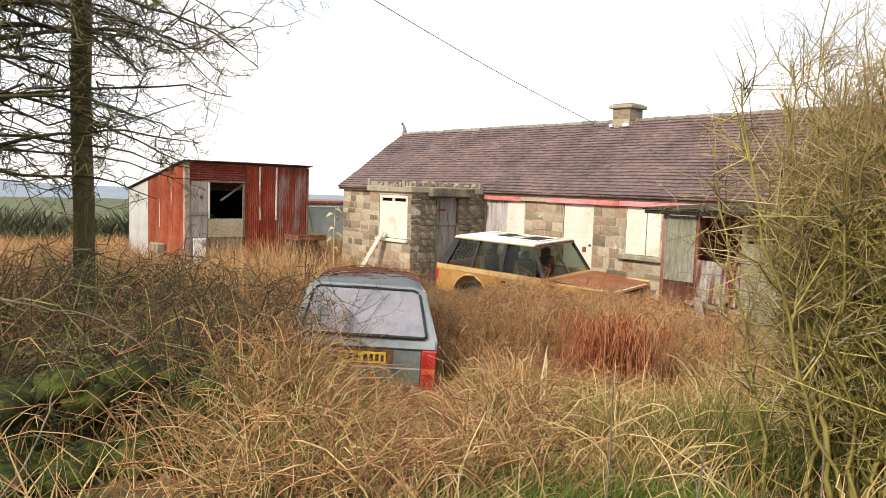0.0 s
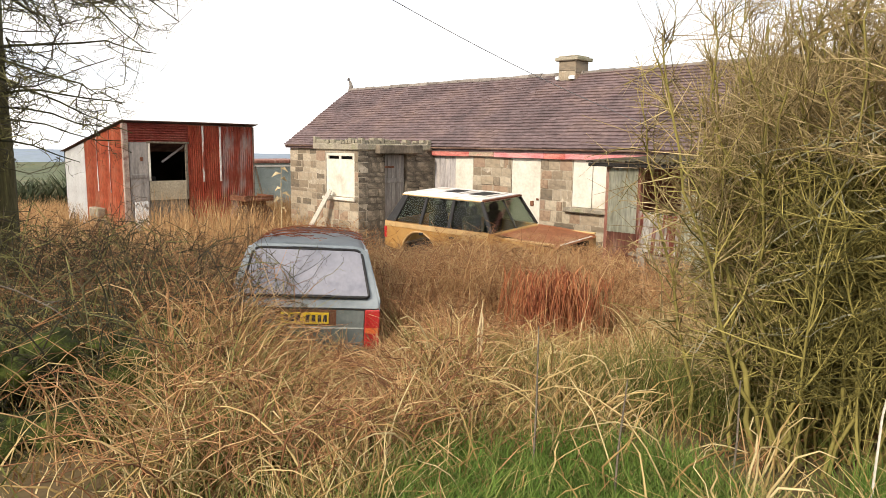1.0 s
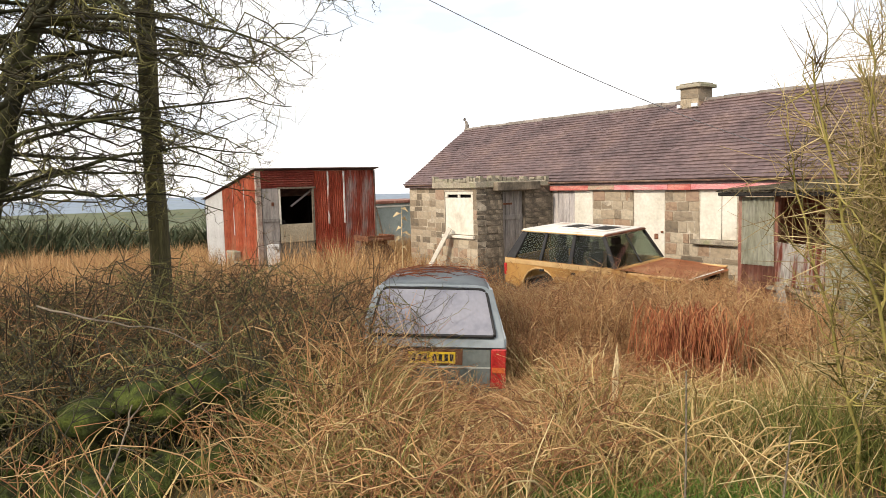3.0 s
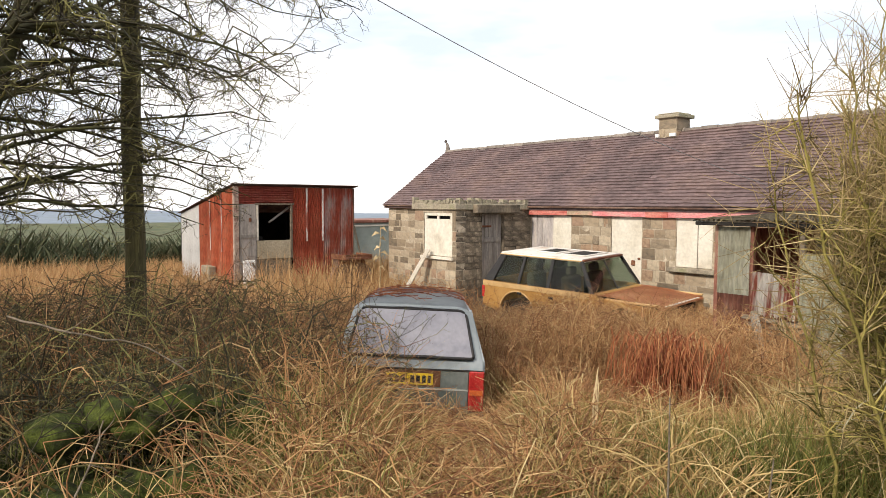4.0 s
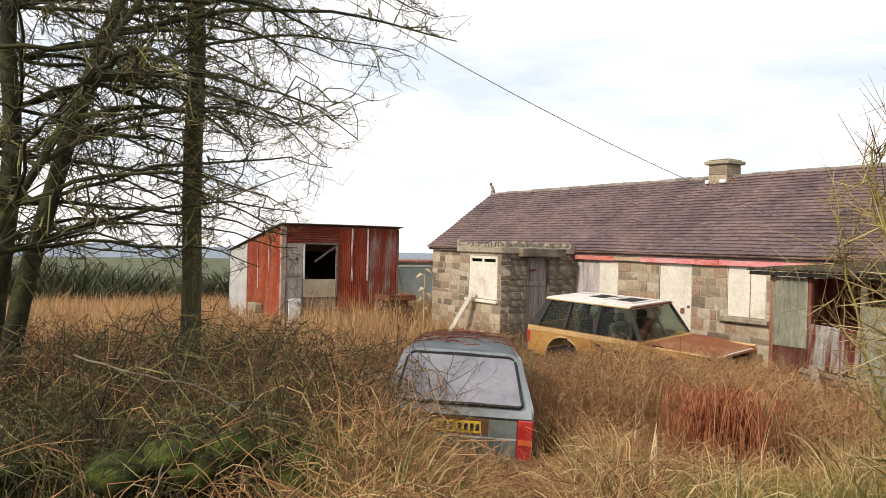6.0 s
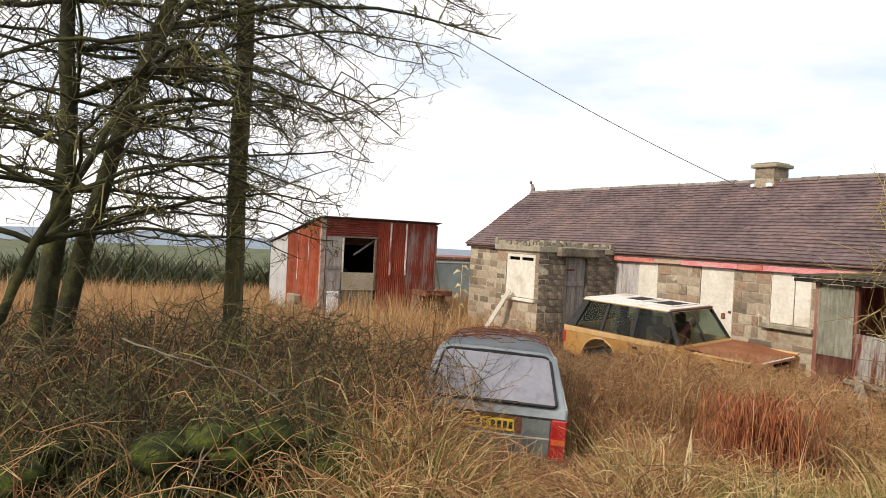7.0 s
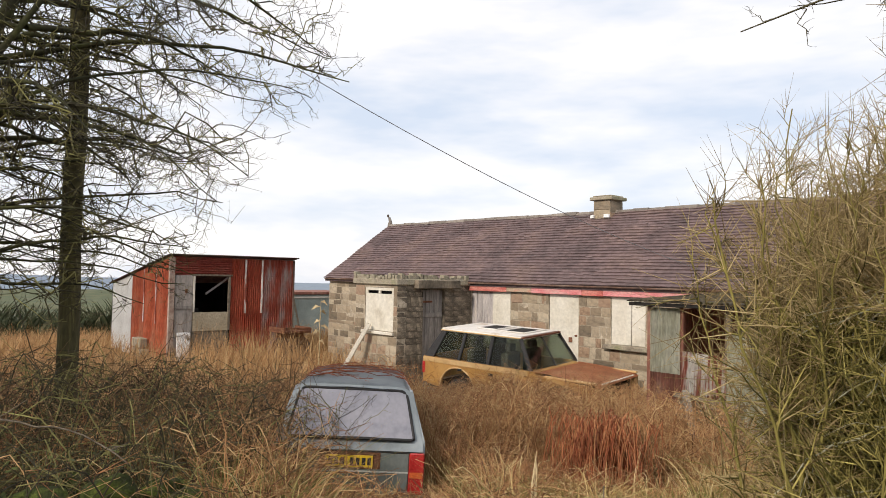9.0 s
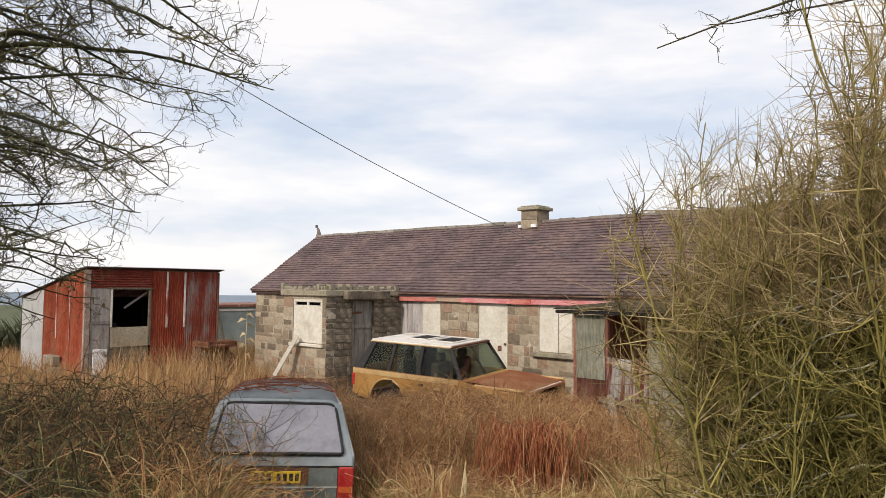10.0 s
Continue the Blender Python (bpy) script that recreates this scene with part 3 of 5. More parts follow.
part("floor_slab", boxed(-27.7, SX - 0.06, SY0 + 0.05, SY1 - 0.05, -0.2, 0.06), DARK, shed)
for i in range(5):
    y0 = SY0 - 0.12 + 0.94 * i
    bm = corrugated(0.95, 5.95, seed=40 + i, amp=0.016)
    lay(part("roof_sheet", bm, ROOF_TIN, shed), pose(SX + 0.16, y0, 3.50, 0, -100.1, 0) @ pose(0, 0, 0, 0, 0, 90))
part("rafter", boxed(SX - 0.10, SX - 0.03, SY0, SY1, 3.28, 3.42, 0.005), OLD_WOOD, shed)
# what shows through its window
a, b = Vector((SX - 0.5, 9.9, 2.2)), Vector((SX - 0.35, 10.62, 2.75))
lay(part("brace", boxed(-0.04, 0.04, -0.03, 0.03, 0, (b - a).length), GREY_WOOD, shed), Matrix.Translation(a) @ (b - a).to_track_quat("Z", "Y").to_matrix().to_4x4())
bm = bmesh.new()
for i in range(5):
    box(bm, SX - 1.6, SX - 0.5, 9.2 + 0.28 * i, 9.4 + 0.28 * i, 0.05, 1.3 + 0.14 * ((i * 3) % 4), 0.02)
# boards take the same painted shade, not a colour of their own
tagged(part("stacked_boards", bm, DARK), "boards stacked inside the shed, coloured near-black for the shade", "boards")
bm = boxed(SX + 0.10, SX + 0.14, 8.72, 9.14, 0.0, 0.98, 0.01)
tagged(part("white_board", bm, surf("mottled_white_board", [(0.20, 0.17, 0.14), (0.72, 0.71, 0.69), (0.82, 0.82, 0.81)], 4, 0.7, 0.2, wide=(0.34, 0.55))), "mottled white board propped on the shed door", "board")
bm = bmesh.new()
for i in range(9):
    box(bm, -24.6 + 0.2 * (i % 5), -24.42 + 0.2 * (i % 5), SY0 - 0.32, SY0 - 0.06, 0.02 + 0.34 * (i // 5), 0.34 + 0.34 * (i // 5), 0.03)
tagged(part("block_pile", bm, CONCRETE), "pale blocks piled against the shed side", "blocks")

# low rusty trailer beside the shed
trailer = empty("rusty_trailer", pose(-20.6, 11.85, 0.0), "low rusty metal trailer sunk in tall grass", "trailer")
part("bed", boxed(-0.5, 0.5, -0.42, 0.62, 0.98, 1.06, 0.015), RUST, trailer)
for y in (-0.42, 0.58):
    part("rail", boxed(-0.5, 0.5, y, y + 0.04, 1.06, 1.16, 0.01), RUST, trailer)
part("rail", boxed(0.46, 0.5, -0.38, 0.58, 1.08, 1.17, 0.01), RUST, trailer)
for y in (-0.25, 0.42):
    bm = bmesh.new()
    tube(bm, [(-0.1, y, 0.42), (0.12, y, 0.42)], 0.42, 16)
    part("wheel", bm, ROOF_TIN, trailer)
part("axle", boxed(-0.03, 0.05, -0.4, 0.6, 0.42, 0.98), RUST, trailer)

# low outbuilding seen between shed and cottage
low = empty("low_outbuilding", pose(0, 0, 0), "low faded green outbuilding with a rusty flat roof", "shed")
part("wall", boxed(-33, -30, 15.6, 21.0, -0.3, 1.9), GREEN_WALL, low)
part("roof", boxed(-33.1, -29.85, 15.4, 21.2, 1.9, 2.04, 0.02), RUSTY_SHEET, low)
part("batten", boxed(-29.99, -29.93, 15.6, 21.0, 1.72, 1.8), PALE_WOOD, low)

# ---- lean-to of odd sheets before the cottage ----
LY = 9.9
lean = empty("lean_to", pose(0, 0, 0), "collapsing lean-to of grey, white and rusty corrugated sheets", "lean-to")
for i, x in enumerate((-5.99, -5.44, -4.70, -4.05, -3.0)):
    part("post", boxed(x, x + 0.075, LY + 0.02, LY + 0.10, -0.1, 2.56, 0.008), RUSTY_SHEET if i < 2 else OLD_WOOD, lean)
lay(part("iron_sheet", corrugated(0.52, 1.02, seed=60), LICHEN_TIN, lean, "pale grey-green iron sheet"), pose(-5.92, LY, 1.53))
lay(part("iron_sheet", corrugated(0.52, 1.53, seed=61, ragged=0.02), RUSTY_SHEET, lean, "rust-brown iron sheet"), pose(-5.92, LY + 0.012, 0.0))
lay(part("iron_sheet", corrugated(0.70, 0.62, seed=62, ragged=0.05, amp=0.016), STRIPED_TIN, lean, "flaking white and red iron sheet"), pose(-5.38, LY - 0.02, 1.28, 0, 2.5, 0))
lay(part("iron_sheet", corrugated(0.60, 1.9, seed=63), LICHEN_TIN, lean, "pale grey-green iron sheet"), pose(-4.66, LY - 0.01, 0.3))
lay(part("iron_sheet", corrugated(1.0, 2.2, seed=64), RUSTY_SHEET, lean), pose(-4.0, LY, 0.0))
lay(part("iron_sheet", corrugated(3.2, 2.5, seed=65), RUSTY_SHEET, lean), pose(-2.95, LY + 0.02, 0.0, 0, 0, 90))
lay(part("iron_sheet", corrugated(3.2, 2.5, seed=66), RUSTY_SHEET, lean), pose(-5.96, LY + 0.1, 0.0, 0, 0, 90))
for i in range(4):
    lay(part("roof_sheet", corrugated(0.90, 3.35, seed=70 + i, amp=0.02, ragged=0.04), surf("mossy_roof_iron", [(0.07, 0.055, 0.035), (0.17, 0.14, 0.10), (0.22, 0.20, 0.09)], 3, 0.9, 0.4), lean), pose(-6.27 + 0.87 * i, LY - 0.16, 2.65, -88.2 + 0.0, 0, 0))
part("eave_beam", boxed(-6.25, -2.9, LY - 0.12, LY - 0.04, 2.565, 2.622, 0.01), DARK, lean, "near-black eave beam")
for i in range(6):
    z = 0.72 + 0.1 * i
    lay(tagged(part("old_plank", boxed(0, 0.9 + 0.07 * (i % 3), -0.05, 0.05, 0, 0.055, 0.008), OLD_WOOD), "rotten timber plank stacked under the lean-to", "plank", "stacked planks"), pose(-5.36 - 0.03 * (i % 2), LY - 0.14 - 0.02 * (i % 3), z, 0, 1.5 * (i % 3), 3 - 2 * (i % 4)))
part_bm = boxed(-5.5, -4.3, LY - 0.25, LY + 0.0, -0.1, 0.72, 0.02)
tagged(part("rubble_base", part_bm, STONE_DARK), "low dark block of rubble under the stacked planks", "rubble")
for (x0, y0, z0), (x1, y1, z1) in (((-5.1, 9.5, 1.35), (-4.1, 8.2, 0.35)), ((-5.9, 9.3, 0.75), (-3.9, 8.6, 0.62))):
    a, b = Vector((x0, y0, z0)), Vector((x1, y1, z1))
    lay(tagged(part("fallen_beam", boxed(-0.05, 0.05, -0.04, 0.04, 0, (b - a).length, 0.008), surf("grey_beam", [(0.16, 0.14, 0.11), (0.30, 0.27, 0.22)], 4, 0.85, 0.3)), "fallen grey timber beam among the weeds", "beam", "fallen beams"), Matrix.Translation(a) @ (b - a).to_track_quat("Z", "Y").to_matrix().to_4x4())

# ---- pole and cable ----
pole = empty("telegraph_pole", pose(-7.58, 1.85, 0.6), "algae-covered wooden telegraph pole beside the hawthorn", "pole")
bm = bmesh.new()
tube(bm, [(0.0 + 0.01 * math.sin(i), 0.01 * math.cos(1.7 * i), -0.4 + 0.6 * i) for i in range(12)], [0.107 - 0.002 * i for i in range(12)], 14)
part("shaft", bm, POLE_WOOD, pole, smooth=True)
part("bracket", boxed(-0.03, 0.03, -0.25, 0.25, 5.72, 5.80, 0.01), RUST, pole)
a, b = Vector((-7.58, 1.85, 6.37)), Vector((-5.55, 13.02, 2.86))
bm = bmesh.new()
tube(bm, [a.lerp(b, i / 24) - Vector((0, 0, 0.40 * 4 * (i / 24) * (1 - i / 24))) for i in range(25)], 0.0055, 5)
tagged(part("overhead_cable", bm, WIRE), "thin overhead cable from the pole to the cottage eaves", "cable")
lay(part("brace", boxed(-0.03, 0.03, -0.03, 0.03, 0, 1.5), OLD_WOOD, low), pose(-29.94, 17.9, 0.3, 14))


# ---- vehicles ----
def slab(p, thick=0.02):
    """A flat piece with four or more corners p, given a thickness inward and outward."""
    bm = bmesh.new()
    p = [Vector(q) for q in p]
    nrm = (p[1] - p[0]).cross(p[2] - p[0]).normalized() * thick / 2
    a, b = [bm.verts.new(q + nrm) for q in p], [bm.verts.new(q - nrm) for q in p]
    bm.faces.new(a)
    bm.faces.new(b[::-1])
    for i in range(len(p)):
        j = (i + 1) % len(p)
        bm.faces.new((a[i], b[i], b[j], a[j]))
    bmesh.ops.recalc_face_normals(bm, faces=bm.faces)
    return bm


def glass(name, tint, rough=0.08, body=0.9):
    m = bpy.data.materials.new(name)
    m.use_nodes = True
    n, l = m.node_tree.nodes, m.node_tree.links
    b = n["Principled BSDF"]
    b.inputs["Base Color"].default_value = (*tint, 1)
    b.inputs["Transmission Weight"].default_value, b.inputs["IOR"].default_value = body, 1.28
    tex = n.new("ShaderNodeTexNoise")
    tex.inputs["Scale"].default_value = 4
    r = n.new("ShaderNodeMapRange")
    r.inputs["To Min"].default_value, r.inputs["To Max"].default_value = rough * 0.4, rough * 2.2
    l.new(tex.outputs["Fac"], r.inputs["Value"])
    l.new(r.outputs["Result"], b.inputs["Roughness"])
    return m


def wheel(parent, x, y, z, r, w, rim_mat):
    bm = bmesh.new()
    tube(bm, [(x, y - w / 2, z), (x, y - w / 2 + 0.03, z), (x, y + w / 2 - 0.03, z), (x, y + w / 2, z)], [r - 0.05, r, r, r - 0.05], 20)
    tyre = part("wheel", bm, RUBBER, parent, "perished black tyre on a steel rim")
    side = -1 if y < 0 else 1
    bm = bmesh.new()
    tube(bm, [(x, y + side * (w / 2 - 0.02), z), (x, y + side * (w / 2 + 0.008), z)], [r * 0.6, r * 0.5], 16)
    part("rim", bm, rim_mat, tyre)


def arch(cx, cz, r, n=9):
    return [(cx - r * math.cos(math.pi * i / (n - 1)), cz + r * math.sin(math.pi * i / (n - 1))) for i in range(n)]


RUBBER = surf("rubber", [(0.015, 0.015, 0.015), (0.04, 0.038, 0.036)], 6, 0.8, 0.2)
GOLD = surf("faded_gold_paint", [(0.31, 0.155, 0.04), (0.42, 0.22, 0.062), (0.47, 0.28, 0.10)], 1.3, 0.42, 0.05, fine=0.08, spec=0.5)
GOLD_PALE = surf("sun_bleached_gold_paint", [(0.48, 0.30, 0.12), (0.60, 0.41, 0.20)], 1.6, 0.45, 0.05, fine=0.08, spec=0.5)
BONNET = surf("rust_bloomed_bonnet", [(0.40, 0.14, 0.058), (0.50, 0.20, 0.09), (0.57, 0.31, 0.16)], 1.7, 0.5, 0.12, fine=0.12, spec=0.4)
ROOF_WHITE = surf("chalky_white_roof", [(0.36, 0.21, 0.14), (0.55, 0.50, 0.43), (0.66, 0.62, 0.57)], 1.6, 0.55, 0.08, fine=0.08, wide=(0.25, 0.48))
BLACK_TRIM = surf("black_trim", [(0.012, 0.012, 0.013), (0.035, 0.033, 0.032)], 4, 0.5, 0.05)
SEAT = surf("seat_cloth", [(0.05, 0.045, 0.035), (0.11, 0.095, 0.07)], 4, 0.9, 0.2)
CAR_GLASS = glass("dusty_car_glass", (0.40, 0.46, 0.40), 0.02, 1.0)
RED_LENS = surf("red_lamp_lens", [(0.33, 0.018, 0.018), (0.50, 0.045, 0.04)], 8, 0.2, 0.05, spec=0.6)
AMBER_LENS = surf("amber_lamp_lens", [(0.55, 0.10, 0.03), (0.62, 0.16, 0.05)], 8, 0.25, 0.05, spec=0.6)

off = empty("off_road_car", pose(-9.52, 11.15, 0.07, 2.4, 1.2, 6.8), "abandoned gold four-door off-road car with a rusty bonnet and white roof", "car")
WAIST, ROOFZ = 1.15, 1.73


def rs(x, u, side=-1, out=0.0):
    """A point on the glasshouse side: u from waist to roof."""
    return (x, side * (0.855 - 0.16 * u + out), WAIST + (ROOFZ - WAIST) * u)


for side in (-1, 1):
    bm = bmesh.new()
    prism(bm, [(-2.13, 0.60), (-1.66, 0.52)] + arch(-1.17, 0.52, 0.46) + [(-0.7, 0.48), (0.88, 0.48)] + arch(1.36, 0.52, 0.46) + [(1.85, 0.55), (2.02, 0.62), (2.03, 1.02), (0.66, 1.11), (0.6, WAIST), (-2.13, WAIST)], 0.04, Matrix.Translation((0, 0.86 if side > 0 else -0.90, 0)))
    bmesh.ops.bevel(bm, geom=[e for e in bm.edges if e.calc_length() > 0.9], offset=0.012, segments=2, affect="EDGES")
    part("body_side", bm, GOLD, off)
    y0, y1 = sorted((side * 0.901, side * 0.912))
    part("waist_panel", boxed(-2.12, 0.6, y0, y1, 1.045, WAIST - 0.005, 0.004), GOLD_PALE, off, "sun-bleached paint along the waist")
    for x0, x1 in ((-0.40, 0.58), (-1.20, -0.42)):
        bm = bmesh.new()
        if x0 < -1:
            prism(bm, [(-0.43, 0.56), (-0.43, 1.035), (-1.20, 1.035), (-1.20, 0.99)] + [(-1.17 + 0.475 * math.sin(math.radians(q)), 0.52 + 0.475 * math.cos(math.radians(q))) for q in (5, 25, 45, 65, 85)], y1 - y0, Matrix.Translation((0, y0, 0)))
        else:
            box(bm, x0, x1, y0, y1, 0.56, 1.035)
        door = part("door", bm, GOLD, off)
        h0, h1 = sorted((side * 0.912, side * 0.935))
        part("door_handle", boxed(x0 + 0.06, x0 + 0.17, h0, h1, 0.94, 0.99, 0.006), BLACK_TRIM, door)
    g0, g1 = sorted((side * 0.908, side * 0.918))
    part("rub_strip", boxed(-0.66, 0.85, g0, g1, 0.70, 0.725, 0.003), GOLD_PALE, off)
    bm = bmesh.new()
    ring = [(-1.17 - 0.475 * math.cos(math.pi * i / 14), side * 0.905, 0.52 + 0.475 * math.sin(math.pi * i / 14)) for i in range(15)]
    tube(bm, ring, 0.018, 6)
    part("wheel_arch_lip", bm, GOLD_PALE, off)
    # pillars and side windows
    for b0, b1, t1, t0, m in ((-2.12, -1.86, -1.60, -1.74, BLACK_TRIM), (-1.20, -1.13, -1.06, -1.12, BLACK_TRIM), (-0.44, -0.36, -0.34, -0.41, BLACK_TRIM), (0.60, 0.68, 0.33, 0.26, BLACK_TRIM)):
        part("pillar", slab([rs(b0, 0, side), rs(b1, 0, side), rs(t1, 1, side), rs(t0, 1, side)], 0.04), m, off)
    for b0, b1, t1, t0 in ((-1.86, -1.20, -1.12, -1.60), (-1.13, -0.44, -0.41, -1.06), (-0.36, 0.60, 0.26, -0.34)):
        ob = part("side_window", slab([rs(b0, 0.02, side, -0.012), rs(b1, 0.02, side, -0.012), rs(t1, 0.98, side, -0.012), rs(t0, 0.98, side, -0.012)], 0.006), CAR_GLASS, off)
        ob.visible_shadow = False
    part("rear_lamp", boxed(-2.155, -2.07, *sorted((side * 0.78, side * 0.907)), 0.78, 1.03, 0.008), RED_LENS, off, "red and amber rear lamp cluster")
    part("inner_wing", boxed(1.0, 1.94, *sorted((side * 0.70, side * 0.82)), 0.5, 0.98), BLACK_TRIM, off)
    part("front_corner", boxed(1.93, 2.03, *sorted((side * 0.74, side * 0.895)), 0.55, 1.0, 0.02), GOLD_PALE, off)
    for wx in (-1.17, 1.36):
        wheel(off, wx, side * 0.76, 0.38, 0.37, 0.2, RUST)
for b0, t0 in ((0.66, 0.30),):
    ob = part("windscreen", slab([(b0, -0.80, WAIST), (b0, 0.80, WAIST), (t0, 0.69, ROOFZ), (t0, -0.69, ROOFZ)], 0.006), CAR_GLASS, off)
    ob.visible_shadow = False
ob = part("rear_window", slab([(-2.12, -0.82, WAIST), (-2.12, 0.82, WAIST), (-1.75, 0.69, ROOFZ), (-1.75, -0.69, ROOFZ)], 0.006), CAR_GLASS, off)
ob.visible_shadow = False
part("windscreen_frame", slab([(0.68, -0.02, WAIST), (0.68, 0.02, WAIST), (0.32, 0.02, ROOFZ), (0.32, -0.02, ROOFZ)], 0.01), BLACK_TRIM, off)
part("tailgate", boxed(-2.16, -2.12, -0.86, 0.86, 0.58, WAIST, 0.01), GOLD, off)
part("cowl", boxed(0.58, 0.74, -0.84, 0.84, 1.06, 1.135, 0.01), GOLD, off)
bm = boxed(-1.80, 0.34, -0.71, 0.71, ROOFZ - 0.02, ROOFZ + 0.045)
bmesh.ops.bevel(bm, geom=[e for e in bm.edges if max(v.co.z for v in e.verts) > ROOFZ], offset=0.03, segments=3, affect="EDGES")
car_roof = part("roof_panel", bm, ROOF_WHITE, off, "chalky white roof panel with rust spots", smooth=False)
for x0, x1, y0, y1 in ((-1.12, -0.66, -0.22, 0.45), (-0.42, 0.10, -0.30, 0.45)):
    # roof is not cut: a near-black sheet paints the shaded hole
    hatch = part("sunroof", boxed(x0, x1, y0, y1, ROOFZ + 0.046, ROOFZ + 0.052), DARK, car_roof, "open sunroof, its shaded hole drawn as a near-black sheet")
    for f in ((x0 - 0.04, x1 + 0.04, y0 - 0.05, y0 - 0.002), (x0 - 0.04, x1 + 0.04, y1 + 0.002, y1 + 0.05), (x0 - 0.05, x0 - 0.002, y0, y1), (x1 + 0.002, x1 + 0.05, y0, y1)):
        part("hatch_frame", boxed(*f, ROOFZ + 0.046, ROOFZ + 0.072, 0.006), ROOF_WHITE, hatch)
part("roof_edge", boxed(0.30, 0.365, -0.70, 0.70, ROOFZ - 0.005, ROOFZ + 0.030, 0.008), RUST, car_roof, "rusted front edge of the roof")
for side in (-1, 1):
    part("roof_edge", boxed(-1.78, 0.30, *sorted((side * 0.70, side * 0.735)), ROOFZ - 0.01, ROOFZ + 0.012, 0.006), GOLD_PALE, car_roof, "paint-worn rain gutter of the roof")
bm = bmesh.new()
rows = []
for i in range(15):
    x = 0.70 + 1.36 * i / 14
    rows.append([bm.verts.new((x, -0.86 + 1.72 * j / 12, 1.115 - 0.075 * (i / 14) ** 1.6 + (0.022 if j in (0, 12) else 0.0) + 0.012 * math.sin(math.pi * j / 12) - (0.05 if i == 14 else 0))) for j in range(13)])
for i in range(14):
    for j in range(12):
        bm.faces.new((rows[i][j], rows[i + 1][j], rows[i + 1][j + 1], rows[i][j + 1]))
bmesh.ops.solidify(bm, geom=list(bm.faces), thickness=0.03)
bonnet = part("bonnet", bm, BONNET, off, "bonnet bloomed orange-brown with rust")
for i in range(11):
    part("edge_clip", boxed(2.03, 2.075, -0.62 + 0.12 * i, -0.56 + 0.12 * i, 1.043, 1.062, 0.005), PALE_WOOD, bonnet)
for side in (-1, 1):
    part("bonnet_edge", boxed(0.95, 2.04, *sorted((side * 0.80, side * 0.868)), 1.058, 1.10, 0.012), GOLD_PALE, bonnet, "paler worn edge of the bonnet")
# near-black box, painting the shade of the open void behind the grille
part("engine_bay", boxed(0.75, 1.80, -0.68, 0.68, 0.45, 0.96), DARK, off)
part("front_panel", boxed(1.86, 1.90, -0.74, 0.74, 0.55, 0.66), RUST, off)
part("bumper", boxed(2.02, 2.14, -0.86, 0.86, 0.42, 0.54, 0.02), BLACK_TRIM, off)
part("floor_pan", boxed(-2.1, 0.72, -0.8, 0.8, 0.45, 0.55), DARK, off)
for x in (-0.12, -1.0):
    for y in (-0.4, 0.4):
        part("seat", boxed(x - 0.12, x + 0.05, y - 0.26, y + 0.26, 0.8, 1.38, 0.04), SEAT, off)
        part("headrest", boxed(x - 0.10, x + 0.02, y - 0.13, y + 0.13, 1.40, 1.56, 0.03), SEAT, off)
bm = bmesh.new()
tube(bm, [(0.36 + 0.06 * math.sin(q * math.pi / 8), -0.4 + 0.2 * math.cos(q * math.pi / 8), 1.18 + 0.19 * math.sin(q * math.pi / 8)) for q in range(17)], 0.014, 6, False)
part("steering_wheel", bm, BLACK_TRIM, off)
part("dashboard", boxed(0.45, 0.68, -0.78, 0.78, 0.95, 1.12, 0.03), BLACK_TRIM, off)
part("mirror", boxed(0.36, 0.42, -1.02, -0.92, 1.17, 1.30, 0.02), BLACK_TRIM, off)

# grey estate, seen from behind
GREY_CAR = surf("grey_blue_paint", [(0.18, 0.205, 0.215), (0.26, 0.295, 0.31), (0.32, 0.35, 0.365)], 1.4, 0.4, 0.04, fine=0.08, spec=0.5)
GREY_GREEN = surf("grimy_grey_green_paint", [(0.085, 0.10, 0.09), (0.14, 0.16, 0.15), (0.19, 0.21, 0.20)], 2.2, 0.5, 0.06, fine=0.12, spec=0.4)
CAR_ROOF = surf("mossy_rusty_car_roof", [(0.11, 0.045, 0.03), (0.20, 0.09, 0.06), (0.26, 0.25, 0.25)], 2.2, 0.7, 0.25, wide=(0.34, 0.66))
# film of grime, with the sky's lavender reflection put into its base colour
GRIME_GLASS = surf("grimy_sky_toned_glass", [(0.20, 0.20, 0.235), (0.29, 0.285, 0.32), (0.34, 0.33, 0.36)], 2.4, 0.2, 0.02, fine=0.06, spec=0.6)
PLATE = surf("yellow_plate", [(0.62, 0.40, 0.02), (0.72, 0.50, 0.04)], 8, 0.45, 0.02, fine=0.06)
CHROME_LINE = surf("dull_bright_trim", [(0.35, 0.37, 0.34), (0.5, 0.52, 0.5)], 8, 0.4, 0.02)

EST = pose(-5.66, 3.89, 0.365, 2.5, 3, 143) @ Matrix.Diagonal((1, 0.91, 1, 1))
est = empty("estate_car", EST, "abandoned grey estate car with a grimy rear window, sunk in brambles", "car")


def es(x, z, side, out=0.0):
    """A point on the estate's upper side, which leans in above the waist."""
    u = max(0.0, (z - 0.96) / 0.5)
    return (x, side * (0.80 - 0.16 * u + out), z)


